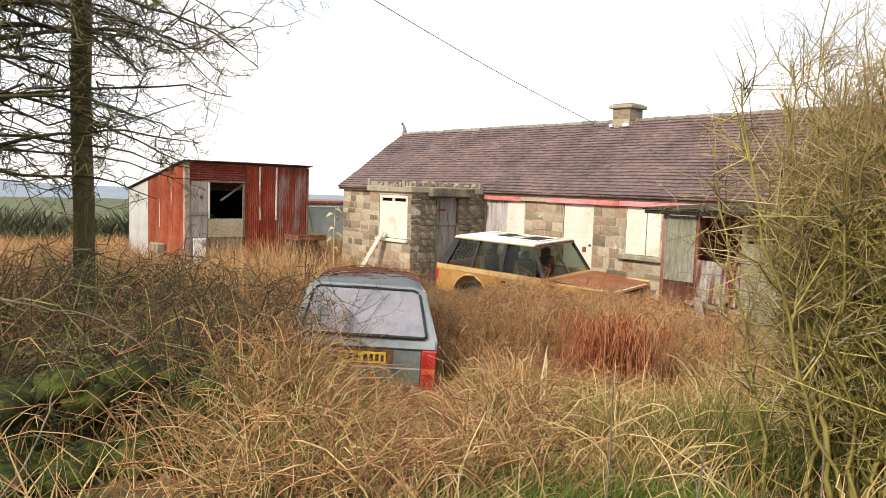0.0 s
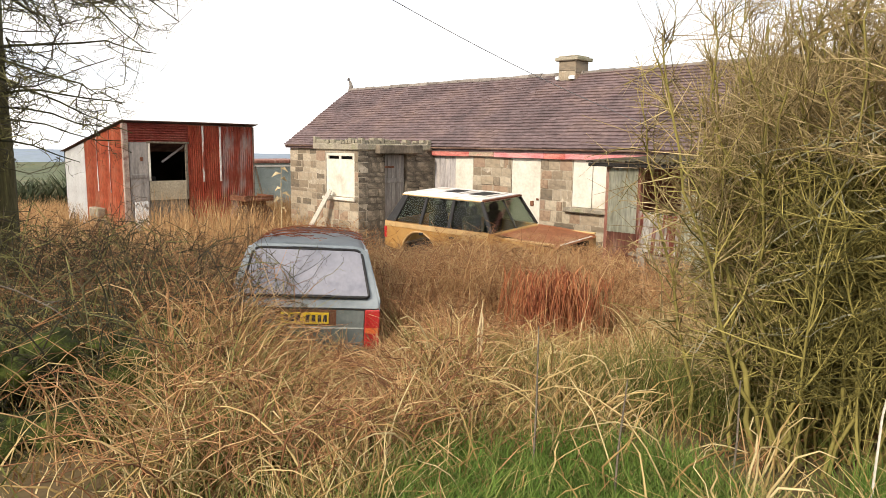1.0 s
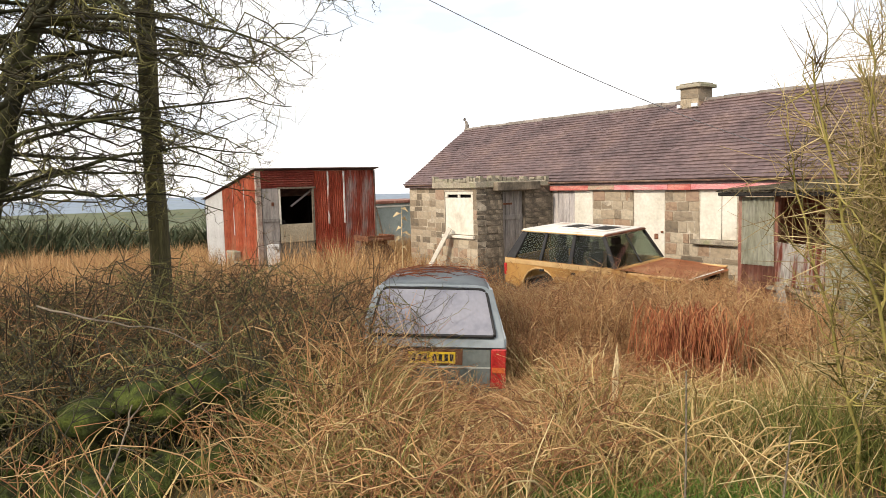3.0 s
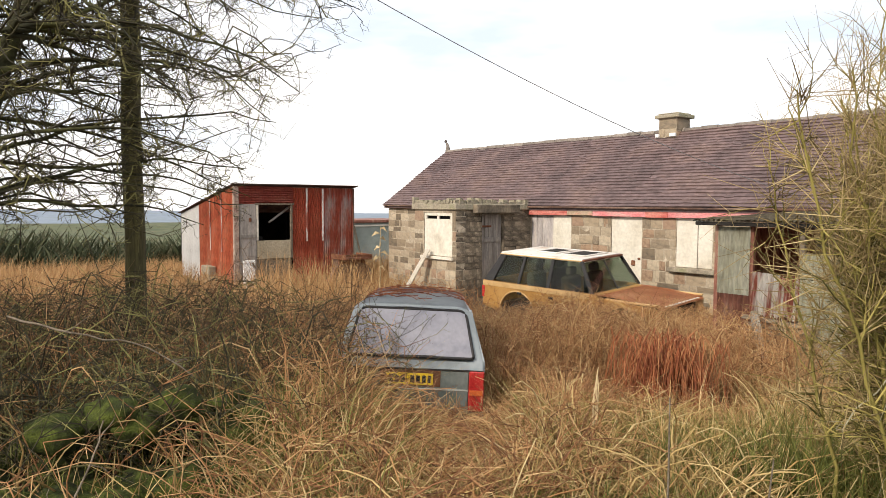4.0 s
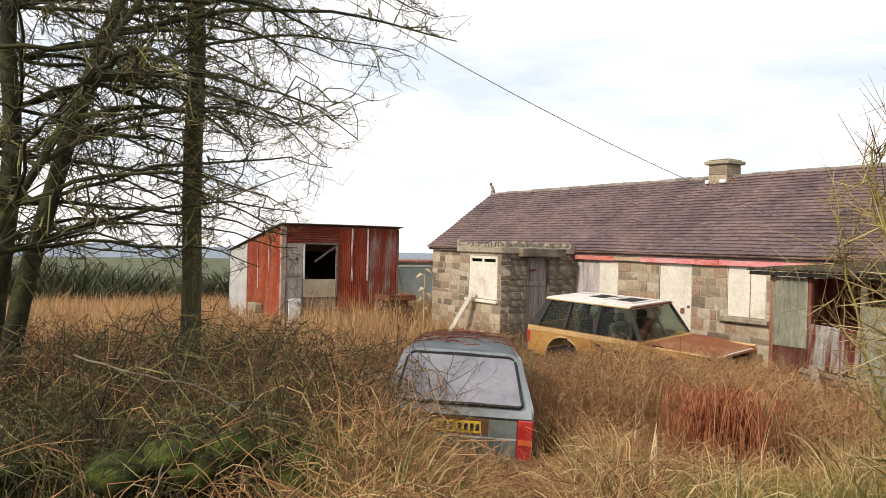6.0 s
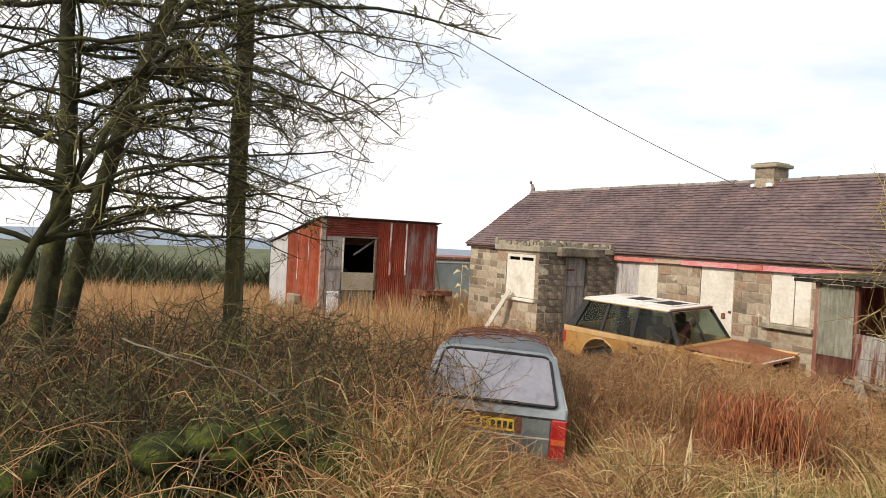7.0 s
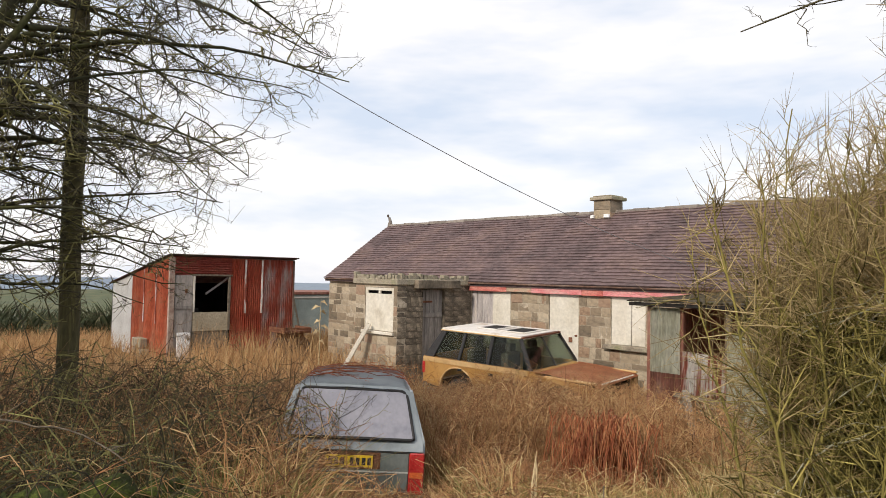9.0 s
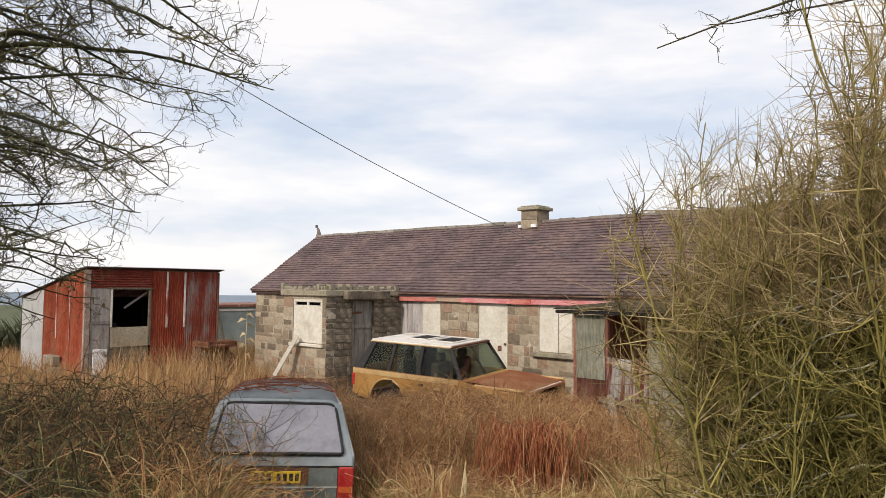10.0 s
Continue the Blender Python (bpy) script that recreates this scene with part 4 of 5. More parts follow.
for side in (-1, 1):
    bm = bmesh.new()
    prism(bm, [(0.02, 0.28), (0.52, 0.26)] + arch(0.95, 0.30, 0.36) + [(1.4, 0.24), (2.95, 0.24)] + arch(3.45, 0.30, 0.36) + [(3.9, 0.26), (4.25, 0.3), (4.28, 0.72), (3.2, 0.93), (0.05, 0.96), (0.0, 0.8)], 0.04, Matrix.Translation((0, 0.785 if side > 0 else -0.825, 0)))
    part("body_side", bm, GREY_CAR, est)
    part("pillar", slab([es(0.04, 0.955, side), es(0.26, 0.955, side), es(0.50, 1.43, side), es(0.33, 1.43, side)], 0.05), GREY_CAR, est)
    for b0, b1, t0, t1 in ((1.22, 1.30, 1.24, 1.32), (2.12, 2.20, 2.06, 2.14), (3.1, 3.2, 2.6, 2.7)):
        part("pillar", slab([es(b0, 0.955, side), es(b1, 0.955, side), es(t1, 1.43, side), es(t0, 1.43, side)], 0.04), BLACK_TRIM, est)
    for b0, b1, t0, t1 in ((0.26, 1.22, 0.52, 1.24), (1.30, 2.12, 1.32, 2.06), (2.20, 3.1, 2.14, 2.6)):
        part("side_window", slab([es(b0, 0.96, side, -0.01), es(b1, 0.96, side, -0.01), es(t1, 1.42, side, -0.01), es(t0, 1.42, side, -0.01)], 0.006), GRIME_GLASS, est)
    lamp = part("rear_lamp", boxed(-0.035, 0.06, *sorted((side * 0.655, side * 0.822)), 0.47, 0.87, 0.012), RED_LENS, est, "tall red rear lamp cluster")
    part("reversing_lens", boxed(-0.042, -0.034, *sorted((side * 0.665, side * 0.81)), 0.63, 0.685), AMBER_LENS, lamp, "pale pink lens band")
    for wx in (0.95, 3.45):
        wheel(est, wx, side * 0.70, 0.30, 0.29, 0.17, RUST)
    bm = bmesh.new()
    tube(bm, [es(0.36, 1.415, side, 0.0), es(1.4, 1.425, side, 0.0), es(2.6, 1.41, side, 0.0)], 0.018, 6)
    part("gutter", bm, GREY_CAR, est)
# roof, domed across
bm = bmesh.new()
rows = []
for i in range(14):
    x = 0.30 + 2.40 * i / 13
    rows.append([bm.verts.new((x, 0.66 * math.sin(math.pi / 2 * (j - 6) / 6), 1.405 + 0.11 * max(0.0, math.cos(math.pi / 2 * (j - 6) / 6)) ** 0.75 * min(1, 0.72 + i / 8) - (0.03 if i == 0 else 0) - (0.04 if i == 13 else 0))) for j in range(13)])
for i in range(13):
    for j in range(12):
        f = bm.faces.new((rows[i][j], rows[i + 1][j], rows[i + 1][j + 1], rows[i][j + 1]))
        f.material_index = 1 if i < 8 else 0
bmesh.ops.solidify(bm, geom=list(bm.faces), thickness=0.02)
roof_panel = part("roof_panel", bm, CAR_ROOF, est, "car roof stained with rust and moss", smooth=True)
roof_panel.data.materials.append(GREY_CAR)
# tailgate: upper frame, glass and rubber, lower panel
W0, W1 = (0.02, 0.70, 0.985), (0.315, 0.60, 1.435)      # half width and height of the glass at its foot and head


def rounded(corners, radii, n=5):
    """An outline with its corners rounded off."""
    out = []
    for i, c in enumerate(corners):
        c, before, after = Vector(c), Vector(corners[i - 1]), Vector(corners[(i + 1) % len(corners)])
        p, q = c + (before - c).normalized() * radii[i], c + (after - c).normalized() * radii[i]
        for k in range(n):
            u = k / (n - 1)
            out.append((1 - u) ** 2 * p + 2 * u * (1 - u) * c + u * u * q)
    return out


gate = part("tailgate", slab(rounded([(0.035, -0.80, 0.93), (0.035, 0.80, 0.93), (0.345, 0.665, 1.47), (0.345, -0.665, 1.47)], (0.02, 0.02, 0.17, 0.17)), 0.03), GREY_CAR, est)
glass_edge = rounded([(W0[0], -W0[1], W0[2]), (W0[0], W0[1], W0[2]), (W1[0], W1[1], W1[2]), (W1[0], -W1[1], W1[2])], (0.04, 0.04, 0.09, 0.09))
part("rear_window", slab(glass_edge, 0.012), GRIME_GLASS, gate, "grimy rear window with brambles lying on it")
bm = bmesh.new()
tube(bm, glass_edge + glass_edge[:2], 0.017, 8, False)
part("window_rubber", bm, BLACK_TRIM, gate, smooth=True)
part("lower_panel", boxed(-0.012, 0.035, -0.655, 0.655, 0.50, 0.865, 0.01), GREY_GREEN, gate, "grimy grey-green lower tailgate panel")
part("gate_step", slab([(-0.012, -0.80, 0.875), (-0.012, 0.80, 0.875), (0.03, 0.80, 0.945), (0.03, -0.80, 0.945)], 0.025), GREY_CAR, gate)
part("seam", boxed(-0.018, 0.0, -0.80, 0.80, 0.862, 0.874), BLACK_TRIM, gate)
part("bright_strip", boxed(-0.02, -0.012, -0.65, 0.65, 0.668, 0.682), CHROME_LINE, gate)
part("rear_panel", boxed(-0.01, 0.03, -0.80, 0.80, 0.26, 0.5, 0.01), GREY_GREEN, est)
part("bumper", boxed(-0.12, 0.02, -0.83, 0.83, 0.28, 0.46, 0.03), BLACK_TRIM, est)
part("plate_recess", boxed(-0.0165, -0.012, -0.34, 0.32, 0.70, 0.862), surf("rusty_recess", [(0.09, 0.035, 0.02), (0.17, 0.08, 0.04)], 8, 0.9, 0.2), gate)
plate = part("number_plate", boxed(-0.028, -0.017, -0.26, 0.26, 0.715, 0.83, 0.003), PLATE, gate, "grubby yellow number plate")
for y in (0.20, 0.135, 0.07, -0.03, -0.095, -0.16, -0.22):
    part("bar", boxed(-0.031, -0.0285, y - 0.02, y + 0.02, 0.738, 0.808), BLACK_TRIM, plate)
part("wiper", slab([(-0.012, -0.28, 0.99), (-0.012, 0.10, 0.985), (-0.004, 0.10, 1.005), (-0.004, -0.28, 1.01)], 0.012), BLACK_TRIM, gate)
part("bonnet", slab([(3.15, -0.78, 0.93), (3.15, 0.78, 0.93), (4.26, 0.72, 0.74), (4.26, -0.72, 0.74)], 0.03), GREY_CAR, est)
part("windscreen", slab([(3.15, -0.74, 0.95), (3.15, 0.74, 0.95), (2.66, 0.62, 1.46), (2.66, -0.62, 1.46)], 0.01), GRIME_GLASS, est)
part("nose", boxed(4.2, 4.29, -0.78, 0.78, 0.28, 0.74, 0.03), BLACK_TRIM, est)
part("floor_pan", boxed(0.05, 4.2, -0.77, 0.77, 0.22, 0.30), DARK, est)
for y in (-0.35, 0.35):
    part("seat", boxed(1.75, 1.9, y - 0.24, y + 0.24, 0.6, 1.2, 0.04), SEAT, est)


# ---- plants ----
NP = np.random.default_rng(7)
DRY = island_surf("dry_grass", [(0.0, (0.20, 0.125, 0.045)), (0.35, (0.36, 0.245, 0.095)), (0.7, (0.47, 0.345, 0.155)), (1.0, (0.56, 0.45, 0.24))])
FIELD = island_surf("field_grass", [(0.0, (0.28, 0.145, 0.062)), (0.5, (0.43, 0.25, 0.115)), (1.0, (0.56, 0.39, 0.20))])
BRAMBLE = island_surf("bramble_stems", [(0.0, (0.12, 0.056, 0.030)), (0.35, (0.29, 0.135, 0.062)), (0.7, (0.43, 0.235, 0.105)), (1.0, (0.56, 0.39, 0.20))])
GREENISH = island_surf("green_grass", [(0.0, (0.07, 0.085, 0.022)), (0.5, (0.135, 0.15, 0.035)), (1.0, (0.27, 0.25, 0.08))])
LAWN = island_surf("fresh_grass", [(0.0, (0.06, 0.115, 0.02)), (0.6, (0.11, 0.185, 0.03)), (1.0, (0.22, 0.25, 0.07))])
RED_DEAD = island_surf("red_dead_bracken", [(0.0, (0.20, 0.062, 0.032)), (0.5, (0.38, 0.122, 0.055)), (1.0, (0.52, 0.26, 0.12))])
TWIG = island_surf("hawthorn_twigs", [(0.0, (0.03, 0.026, 0.018)), (0.6, (0.075, 0.066, 0.034)), (1.0, (0.24, 0.225, 0.08))])
BARK = surf("mossy_bark", [(0.015, 0.014, 0.009), (0.036, 0.036, 0.015), (0.085, 0.088, 0.027)], 3, 0.95, 0.6)
MOSS_STEM = island_surf("mossy_stems", [(0.0, (0.05, 0.045, 0.016)), (0.45, (0.165, 0.142, 0.038)), (1.0, (0.45, 0.375, 0.12))])
TAN_TWIG = island_surf("tan_twigs", [(0.0, (0.16, 0.11, 0.05)), (0.5, (0.32, 0.235, 0.105)), (1.0, (0.49, 0.385, 0.20))])
BROWN_STEM = island_surf("old_brown_stems", [(0.0, (0.04, 0.025, 0.015)), (0.55, (0.13, 0.076, 0.040)), (1.0, (0.27, 0.18, 0.09))])
LEAF = island_surf("bramble_leaves", [(0.0, (0.035, 0.045, 0.014)), (0.6, (0.07, 0.085, 0.024)), (1.0, (0.14, 0.145, 0.045))], rough=0.55)
MOSS = surf("moss", [(0.012, 0.013, 0.006), (0.038, 0.050, 0.009), (0.095, 0.118, 0.020)], 9, 0.95, 0.8, fine=0.35, wide=(0.3, 0.7))


def mesh_from(name, verts, faces, material, smooth=False):
    """A mesh from arrays of corners and of four-cornered faces."""
    me = bpy.data.meshes.new(name)
    me.vertices.add(len(verts))
    me.vertices.foreach_set("co", np.ascontiguousarray(verts, dtype=np.float32).ravel())
    me.loops.add(faces.size)
    me.loops.foreach_set("vertex_index", np.ascontiguousarray(faces, dtype=np.int32).ravel())
    me.polygons.add(len(faces))
    me.polygons.foreach_set("loop_start", np.arange(0, faces.size, faces.shape[1], dtype=np.int32))
    me.update(calc_edges=True)
    if smooth:
        me.polygons.foreach_set("use_smooth", np.ones(len(faces), dtype=bool))
    me.materials.append(material)
    return me


def ribbons(paths, width, turn=None):
    """Flat tapering blades along paths (n, s, 3)."""
    n, s, _ = paths.shape
    a = NP.uniform(0, np.pi, n) if turn is None else turn
    side = np.stack([np.cos(a), np.sin(a), np.zeros(n)], 1)[:, None, :]
    taper = np.linspace(1, 0.12, s)[None, :, None] * np.asarray(width).reshape(-1, 1, 1) / 2
    v = np.stack([paths - side * taper, paths + side * taper], 2).reshape(n * s * 2, 3)
    base = (np.arange(n) * s * 2)[:, None] + np.arange(s - 1)[None, :] * 2
    f = np.stack([base, base + 1, base + 3, base + 2], -1).reshape(-1, 4)
    return v, f


def pipes(paths, radii, sides=3):
    """Tapering bars along paths (n, s, 3), radii (n, s)."""
    n, s, _ = paths.shape
    ahead = np.gradient(paths, axis=1)
    ahead /= np.linalg.norm(ahead, axis=2, keepdims=True) + 1e-9
    ref = np.where(np.abs(ahead[:, :1, 2:3]) > 0.8, np.array([[[1.0, 0, 0]]]), np.array([[[0, 0, 1.0]]]))
    u = np.cross(ahead, np.broadcast_to(ref, ahead.shape))
    u /= np.linalg.norm(u, axis=2, keepdims=True) + 1e-9
    w = np.cross(ahead, u)
    k = np.arange(sides) * 2 * np.pi / sides
    v = paths[:, :, None, :] + radii[:, :, None, None] * (np.cos(k)[None, None, :, None] * u[:, :, None, :] + np.sin(k)[None, None, :, None] * w[:, :, None, :])
    v = v.reshape(n * s * sides, 3)
    base = (np.arange(n) * s * sides)[:, None, None] + (np.arange(s - 1) * sides)[None, :, None]
    a = np.arange(sides)[None, None, :]
    b = (a + 1) % sides
    f = np.stack([base + a, base + b, base + sides + b, base + sides + a], -1).reshape(-1, 4)
    return v, f


def stuff(name, vf, material, label, parent=None, smooth=False, kind="stuff"):
    ob = new(name, mesh_from(name, vf[0], vf[1], material, smooth))
    if parent:
        ob.parent = parent
    return tagged(ob, label, "" if parent else "plants", kind=kind)


BLOCKED = [(-20.5, 3, 13.0, 19), (-15.2, -13.1, 10.5, 13.3), (-28, -22.0, 8.4, 13.1), (-6.1, -2.8, 9.7, 13.2), (-33.2, -29.8, 15.5, 21)]


def free(x, y, pad=0.0):
    """Where plants may root: outside walls, cars and the stones' heap."""
    ok = np.ones(len(x), bool)
    for x0, x1, y0, y1 in BLOCKED:
        ok &= ~((x > x0 - pad) & (x < x1 + pad) & (y > y0 - pad) & (y < y1 + pad))
    for cx, cy, deg, l0, l1, half in ((-9.6, 11.15, 6.8, -2.25, 2.15, 0.95), (-5.70, 3.84, 143, -0.15, 4.35, 0.9)):
        c, s = math.cos(radians(deg)), math.sin(radians(deg))
        u, w = (x - cx) * c + (y - cy) * s, -(x - cx) * s + (y - cy) * c
        ok &= ~((u > l0 - pad) & (u < l1 + pad) & (np.abs(w) < half + pad))
    return ok


def fan(n, d0, d1, a0, a1, power=1.0):
    """Roots spread over a sector of the land round the viewer, by distance and bearing (degrees left of +y)."""
    d = (d0 ** 2 + (d1 ** 2 - d0 ** 2) * NP.uniform(0, 1, n) ** power) ** 0.5
    a = np.radians(NP.uniform(a0, a1, n))
    return -d * np.sin(a), d * np.cos(a)


def lie(x, y):
    return np.array([height(p, q) for p, q in zip(x, y)])


def clumpy(x, y, scale, seed):
    return np.array([noise.noise((p * scale, q * scale, seed)) for p, q in zip(x, y)])


def growth(x, y):
    """How tall the thicket stands: low near the viewer and behind the grey car, taller in the yard and to the left."""
    d, a = np.hypot(x, y), np.degrees(np.arctan2(-x, y))
    h = np.interp(d, [2, 3.5, 5, 6.5, 9, 13, 17, 22, 30], [0.22, 0.42, 0.62, 1.05, 1.15, 0.85, 0.80, 1.0, 0.9])
    h = np.where((a > 59) & (a < 67.5) & (d > 15) & (d < 26), 1.35, h)
    h = np.where((a < 48.5) & (d > 8.3), 1.3, h)
    h = np.where((a < 46) & (d > 3.6) & (d < 8.0), h * np.interp(a, [0, 25, 40, 46], [0.6, 0.75, 0.85, 0.95]), h)
    drop = np.interp(a, [0, 20, 25, 30, 32, 38, 39.5, 42, 45, 48.5, 60.5, 63, 68, 72, 80, 96], [0.20, 0.17, 0.142, 0.138, 0.136, 0.132, 0.124, 0.12, 0.144, 0.148, 0.15, 0.122, 0.112, 0.088, 0.085, 0.10])
    drop = np.where((a > 27) & (a < 45) & (d < 8.2), np.interp(a, [27, 30, 39, 45], [0.22, 0.262, 0.262, 0.205]), drop)
    low = np.interp(a, [44, 47, 50, 54, 57, 59.5, 61], [0.24, 0.345, 0.365, 0.34, 0.295, 0.23, 0.17])
    drop = np.where((a > 44) & (a < 61) & (d < 7.3), low, drop)
    drop = np.where((d > 10.5) & (a > 49), 0.0, drop)
    top = 2.9 - drop * d
    return h, top


def blades(name, n, where, hgt, width, material, label, seg=3, lean=0.5, droop=0.35, seed=0, patch=None, limit=True, mat_turn=None):
    x, y = where
    keep = free(x, y)
    if patch:
        keep &= clumpy(x, y, patch[0], seed + 0.5) > patch[1]
    x, y = x[keep], y[keep]
    z = lie(x, y)
    n = len(x)
    h, top = growth(x, y)
    tall = (h if hgt is None else np.full(n, 1.0) * hgt) * NP.uniform(0.45, 1.15, n) * (1 + 0.45 * clumpy(x, y, 0.8, 11.0 + seed))
    if limit:
        tall = np.minimum(tall, np.maximum(0.12, (top - z) * NP.uniform(0.55, 1.05, n)))
    az = NP.uniform(0, 2 * np.pi, n)
    reach = tall * NP.uniform(0.1, 1.0, n) * lean
    s = np.linspace(0, 1, seg + 1)
    out = reach[:, None] * (s ** 1.15)[None]
    up = tall[:, None] * (s - droop * NP.uniform(0, 1, n)[:, None] * s ** 3)
    jit = NP.normal(0, 1, (n, seg + 1, 2)) * (tall[:, None, None] * 0.025) * s[None, :, None]
    paths = np.stack([x[:, None] + out * np.cos(az)[:, None] + jit[:, :, 0], y[:, None] + out * np.sin(az)[:, None] + jit[:, :, 1], z[:, None] - 0.03 + up], -1)
    w = width * NP.uniform(0.6, 1.4, n)
    return stuff(name, ribbons(paths, w), material, label)


def stems(name, where, length, radius, material, label, seg=6, arc=0.6, hgt=1.0, side=0, seed=0):
    """Arching woody canes that rise and bend over, with short side shoots."""
    x, y = where
    keep = free(x, y)
    x, y = x[keep], y[keep]
    n = len(x)
    z = lie(x, y)
    h, top = growth(x, y)
    peak = np.minimum(h * hgt * NP.uniform(0.5, 1.25, n) * (1 + 0.5 * clumpy(x, y, 0.9, 21.0 + seed)), np.maximum(0.15, (top - z) * NP.uniform(0.5, 1.15, n)))
    az = NP.uniform(0, 2 * np.pi, n)
    ln = length * NP.uniform(0.5, 1.2, n)
    s = np.linspace(0, 1, seg + 1)
    bend = NP.uniform(0.25, 1.0, n)[:, None] * arc
    up = peak[:, None] * (s[None] * (1 + arc - arc * s[None]) * (1 - bend) + bend * np.sin(np.pi * np.minimum(1, s * 0.92))[None])
    out = ln[:, None] * (s ** 1.3)[None] * (0.25 + bend)
    wob = np.cumsum(NP.normal(0, 1, (n, seg + 1, 3)), 1) * 0.015
    paths = np.stack([x[:, None] + out * np.cos(az)[:, None], y[:, None] + out * np.sin(az)[:, None], z[:, None] + up - 0.03], -1) + wob
    rad = radius * NP.uniform(0.6, 1.3, n)[:, None] * np.linspace(1, 0.35, seg + 1)[None]
    v, f = pipes(paths, rad)
    if side:
        m = n * side
        who, at = NP.integers(0, n, m), NP.integers(2, seg + 1, m)
        p0 = paths[who, at]
        d = NP.normal(0, 1, (m, 3)) * [1, 1, 0.6] + [0, 0, 0.35]
        d /= np.linalg.norm(d, axis=1, keepdims=True)
        sl = NP.uniform(0.08, 0.34, m)
        q = np.linspace(0, 1, 2)
        sp = p0[:, None] + d[:, None] * (sl[:, None, None] * q[None, :, None])
        v2, f2 = pipes(sp, np.full((m, 2), radius * 0.5) * np.linspace(1, 0.4, 2)[None])
        f = np.concatenate([f, f2 + len(v)])
        v = np.concatenate([v, v2])
    return stuff(name, (v, f), material, label)


def thin(where, share=1.0):
    """Leaves out most roots among the mossy stones and in the fresh green patches."""
    x, y = where
    d, a = np.hypot(x, y), np.degrees(np.arctan2(-x, y))
    odds = np.where((a > 66) & (d < 5.8), np.interp(a, [63, 73], [0.6, 0.08]), 1.0)
    green = clumpy(x, y, 0.8, 7.5) > 0.0
    odds = np.where(green & (d < 3.9) & (a < 47), np.interp(d, [2.2, 3.9], [0.06, 0.35]), odds)
    odds = np.where((a < 30) & (d > 3.0) & (d < 5.2), 0.22, odds)
    keep = NP.uniform(0, 1, len(x)) < odds
    return x[keep], y[keep]


# ground cover, near to far
blades("dry_grass", 0, thin(fan(24000, 1.6, 6.0, 4, 97)), None, 0.0125, DRY, "matted pale straw grass by the bank", lean=1.5, droop=0.3, seed=1, patch=(1.3, -0.16))
blades("dry_grass", 0, thin(fan(17000, 1.8, 7.0, 4, 97)), None, 0.0115, BRAMBLE, "brown dead grass and bracken litter", lean=1.4, droop=0.5, seed=8, patch=(0.9, -0.12))
blades("green_grass", 0, thin(fan(30000, 2.2, 7.5, 4, 70)), 0.36, 0.007, GREENISH, "olive-green grass coming through the straw", lean=1.1, droop=0.5, seed=9, patch=(0.55, -0.12))
blades("dry_grass", 0, fan(34000, 5.0, 14.0, 4, 97), None, 0.009, DRY, "tall dry grass between the cars", lean=0.55, droop=0.4, seed=2, patch=(0.7, -0.12))
blades("field_grass", 0, fan(62000, 11.0, 34.0, 30, 97), None, 0.017, FIELD, "tall orange winter grass before the sheds", seg=2, lean=0.6, droop=0.5, seed=3)
blades("field_grass", 0, fan(20000, 30.0, 60.0, 45, 98), 0.85, 0.03, FIELD, "tall orange winter grass of the far field", lean=0.5, droop=0.3, seed=4, limit=False, seg=2)
blades("green_grass", 0, thin(fan(14000, 3.2, 7.0, 56, 97)), 0.7, 0.009, GREENISH, "coarse green grass under the hawthorn", lean=1.2, droop=0.8, seed=5, patch=(0.9, 0.0))
blades("green_grass", 0, fan(24000, 4.2, 8.6, 12, 47), 0.62, 0.008, GREENISH, "yellow-green grass between the brambles", lean=0.9, droop=0.6, seed=6, patch=(0.6, -0.2))
blades("green_grass", 0, fan(5200, 4.1, 5.4, 57, 67), 0.85, 0.010, GREENISH, "arching yellow-green tussock beside the mossy stones", lean=1.3, droop=0.85, seed=16, patch=(0.9, -0.1), seg=4)
blades("fresh_grass", 0, fan(30000, 1.6, 4.0, 3, 48), 0.24, 0.007, LAWN, "short fresh green grass at the foot of the bank", lean=1.0, droop=0.6, seed=7, patch=(0.8, -0.1), seg=3)
blades("dry_grass", 0, fan(15000, 8.3, 12.8, 22, 49), 1.45, 0.010, FIELD, "tall wispy straw before the gold car", lean=0.8, droop=0.4, seed=12, seg=3)
blades("dry_grass", 0, fan(14000, 6.0, 9.5, 30, 62), None, 0.0085, BRAMBLE, "tall brown dead stalks round the grey car", lean=0.8, droop=0.4, seed=13, seg=3)
blades("dry_grass", 0, fan(12000, 9.0, 13.5, 48, 66), None, 0.010, DRY, "tall straw beyond the grey car", lean=0.4, droop=0.3, seed=14, seg=3)
blades("dry_grass", 0, fan(12000, 1.0, 9.0, 97, 364), 0.3, 0.008, DRY, "rough straw grass on the bank behind", lean=1.2, droop=0.5, seed=15, limit=False, seg=2)
# canes
stems("bramble_canes", thin(fan(1900, 3.0, 6.2, 40, 97)), 1.0, 0.0055, BRAMBLE, "brown bramble canes and dead stalks", arc=0.5, hgt=1.25, side=4)
stems("bramble_canes", fan(3200, 5.4, 10.5, 28, 97), 0.9, 0.006, BRAMBLE, "tangle of red-brown bramble canes round the cars", arc=0.4, hgt=1.2, side=5)
stems("bramble_canes", fan(3300, 8.0, 14.0, 24, 62), 0.8, 0.0065, BRAMBLE, "tangle of red-brown bramble canes in the yard", arc=0.6, hgt=1.35, side=7)
stems("bramble_canes", fan(1000, 5.0, 9.5, 64, 96), 1.5, 0.007, TWIG, "dark tangle of brambles round the pole", arc=0.6, hgt=2.3, side=7)
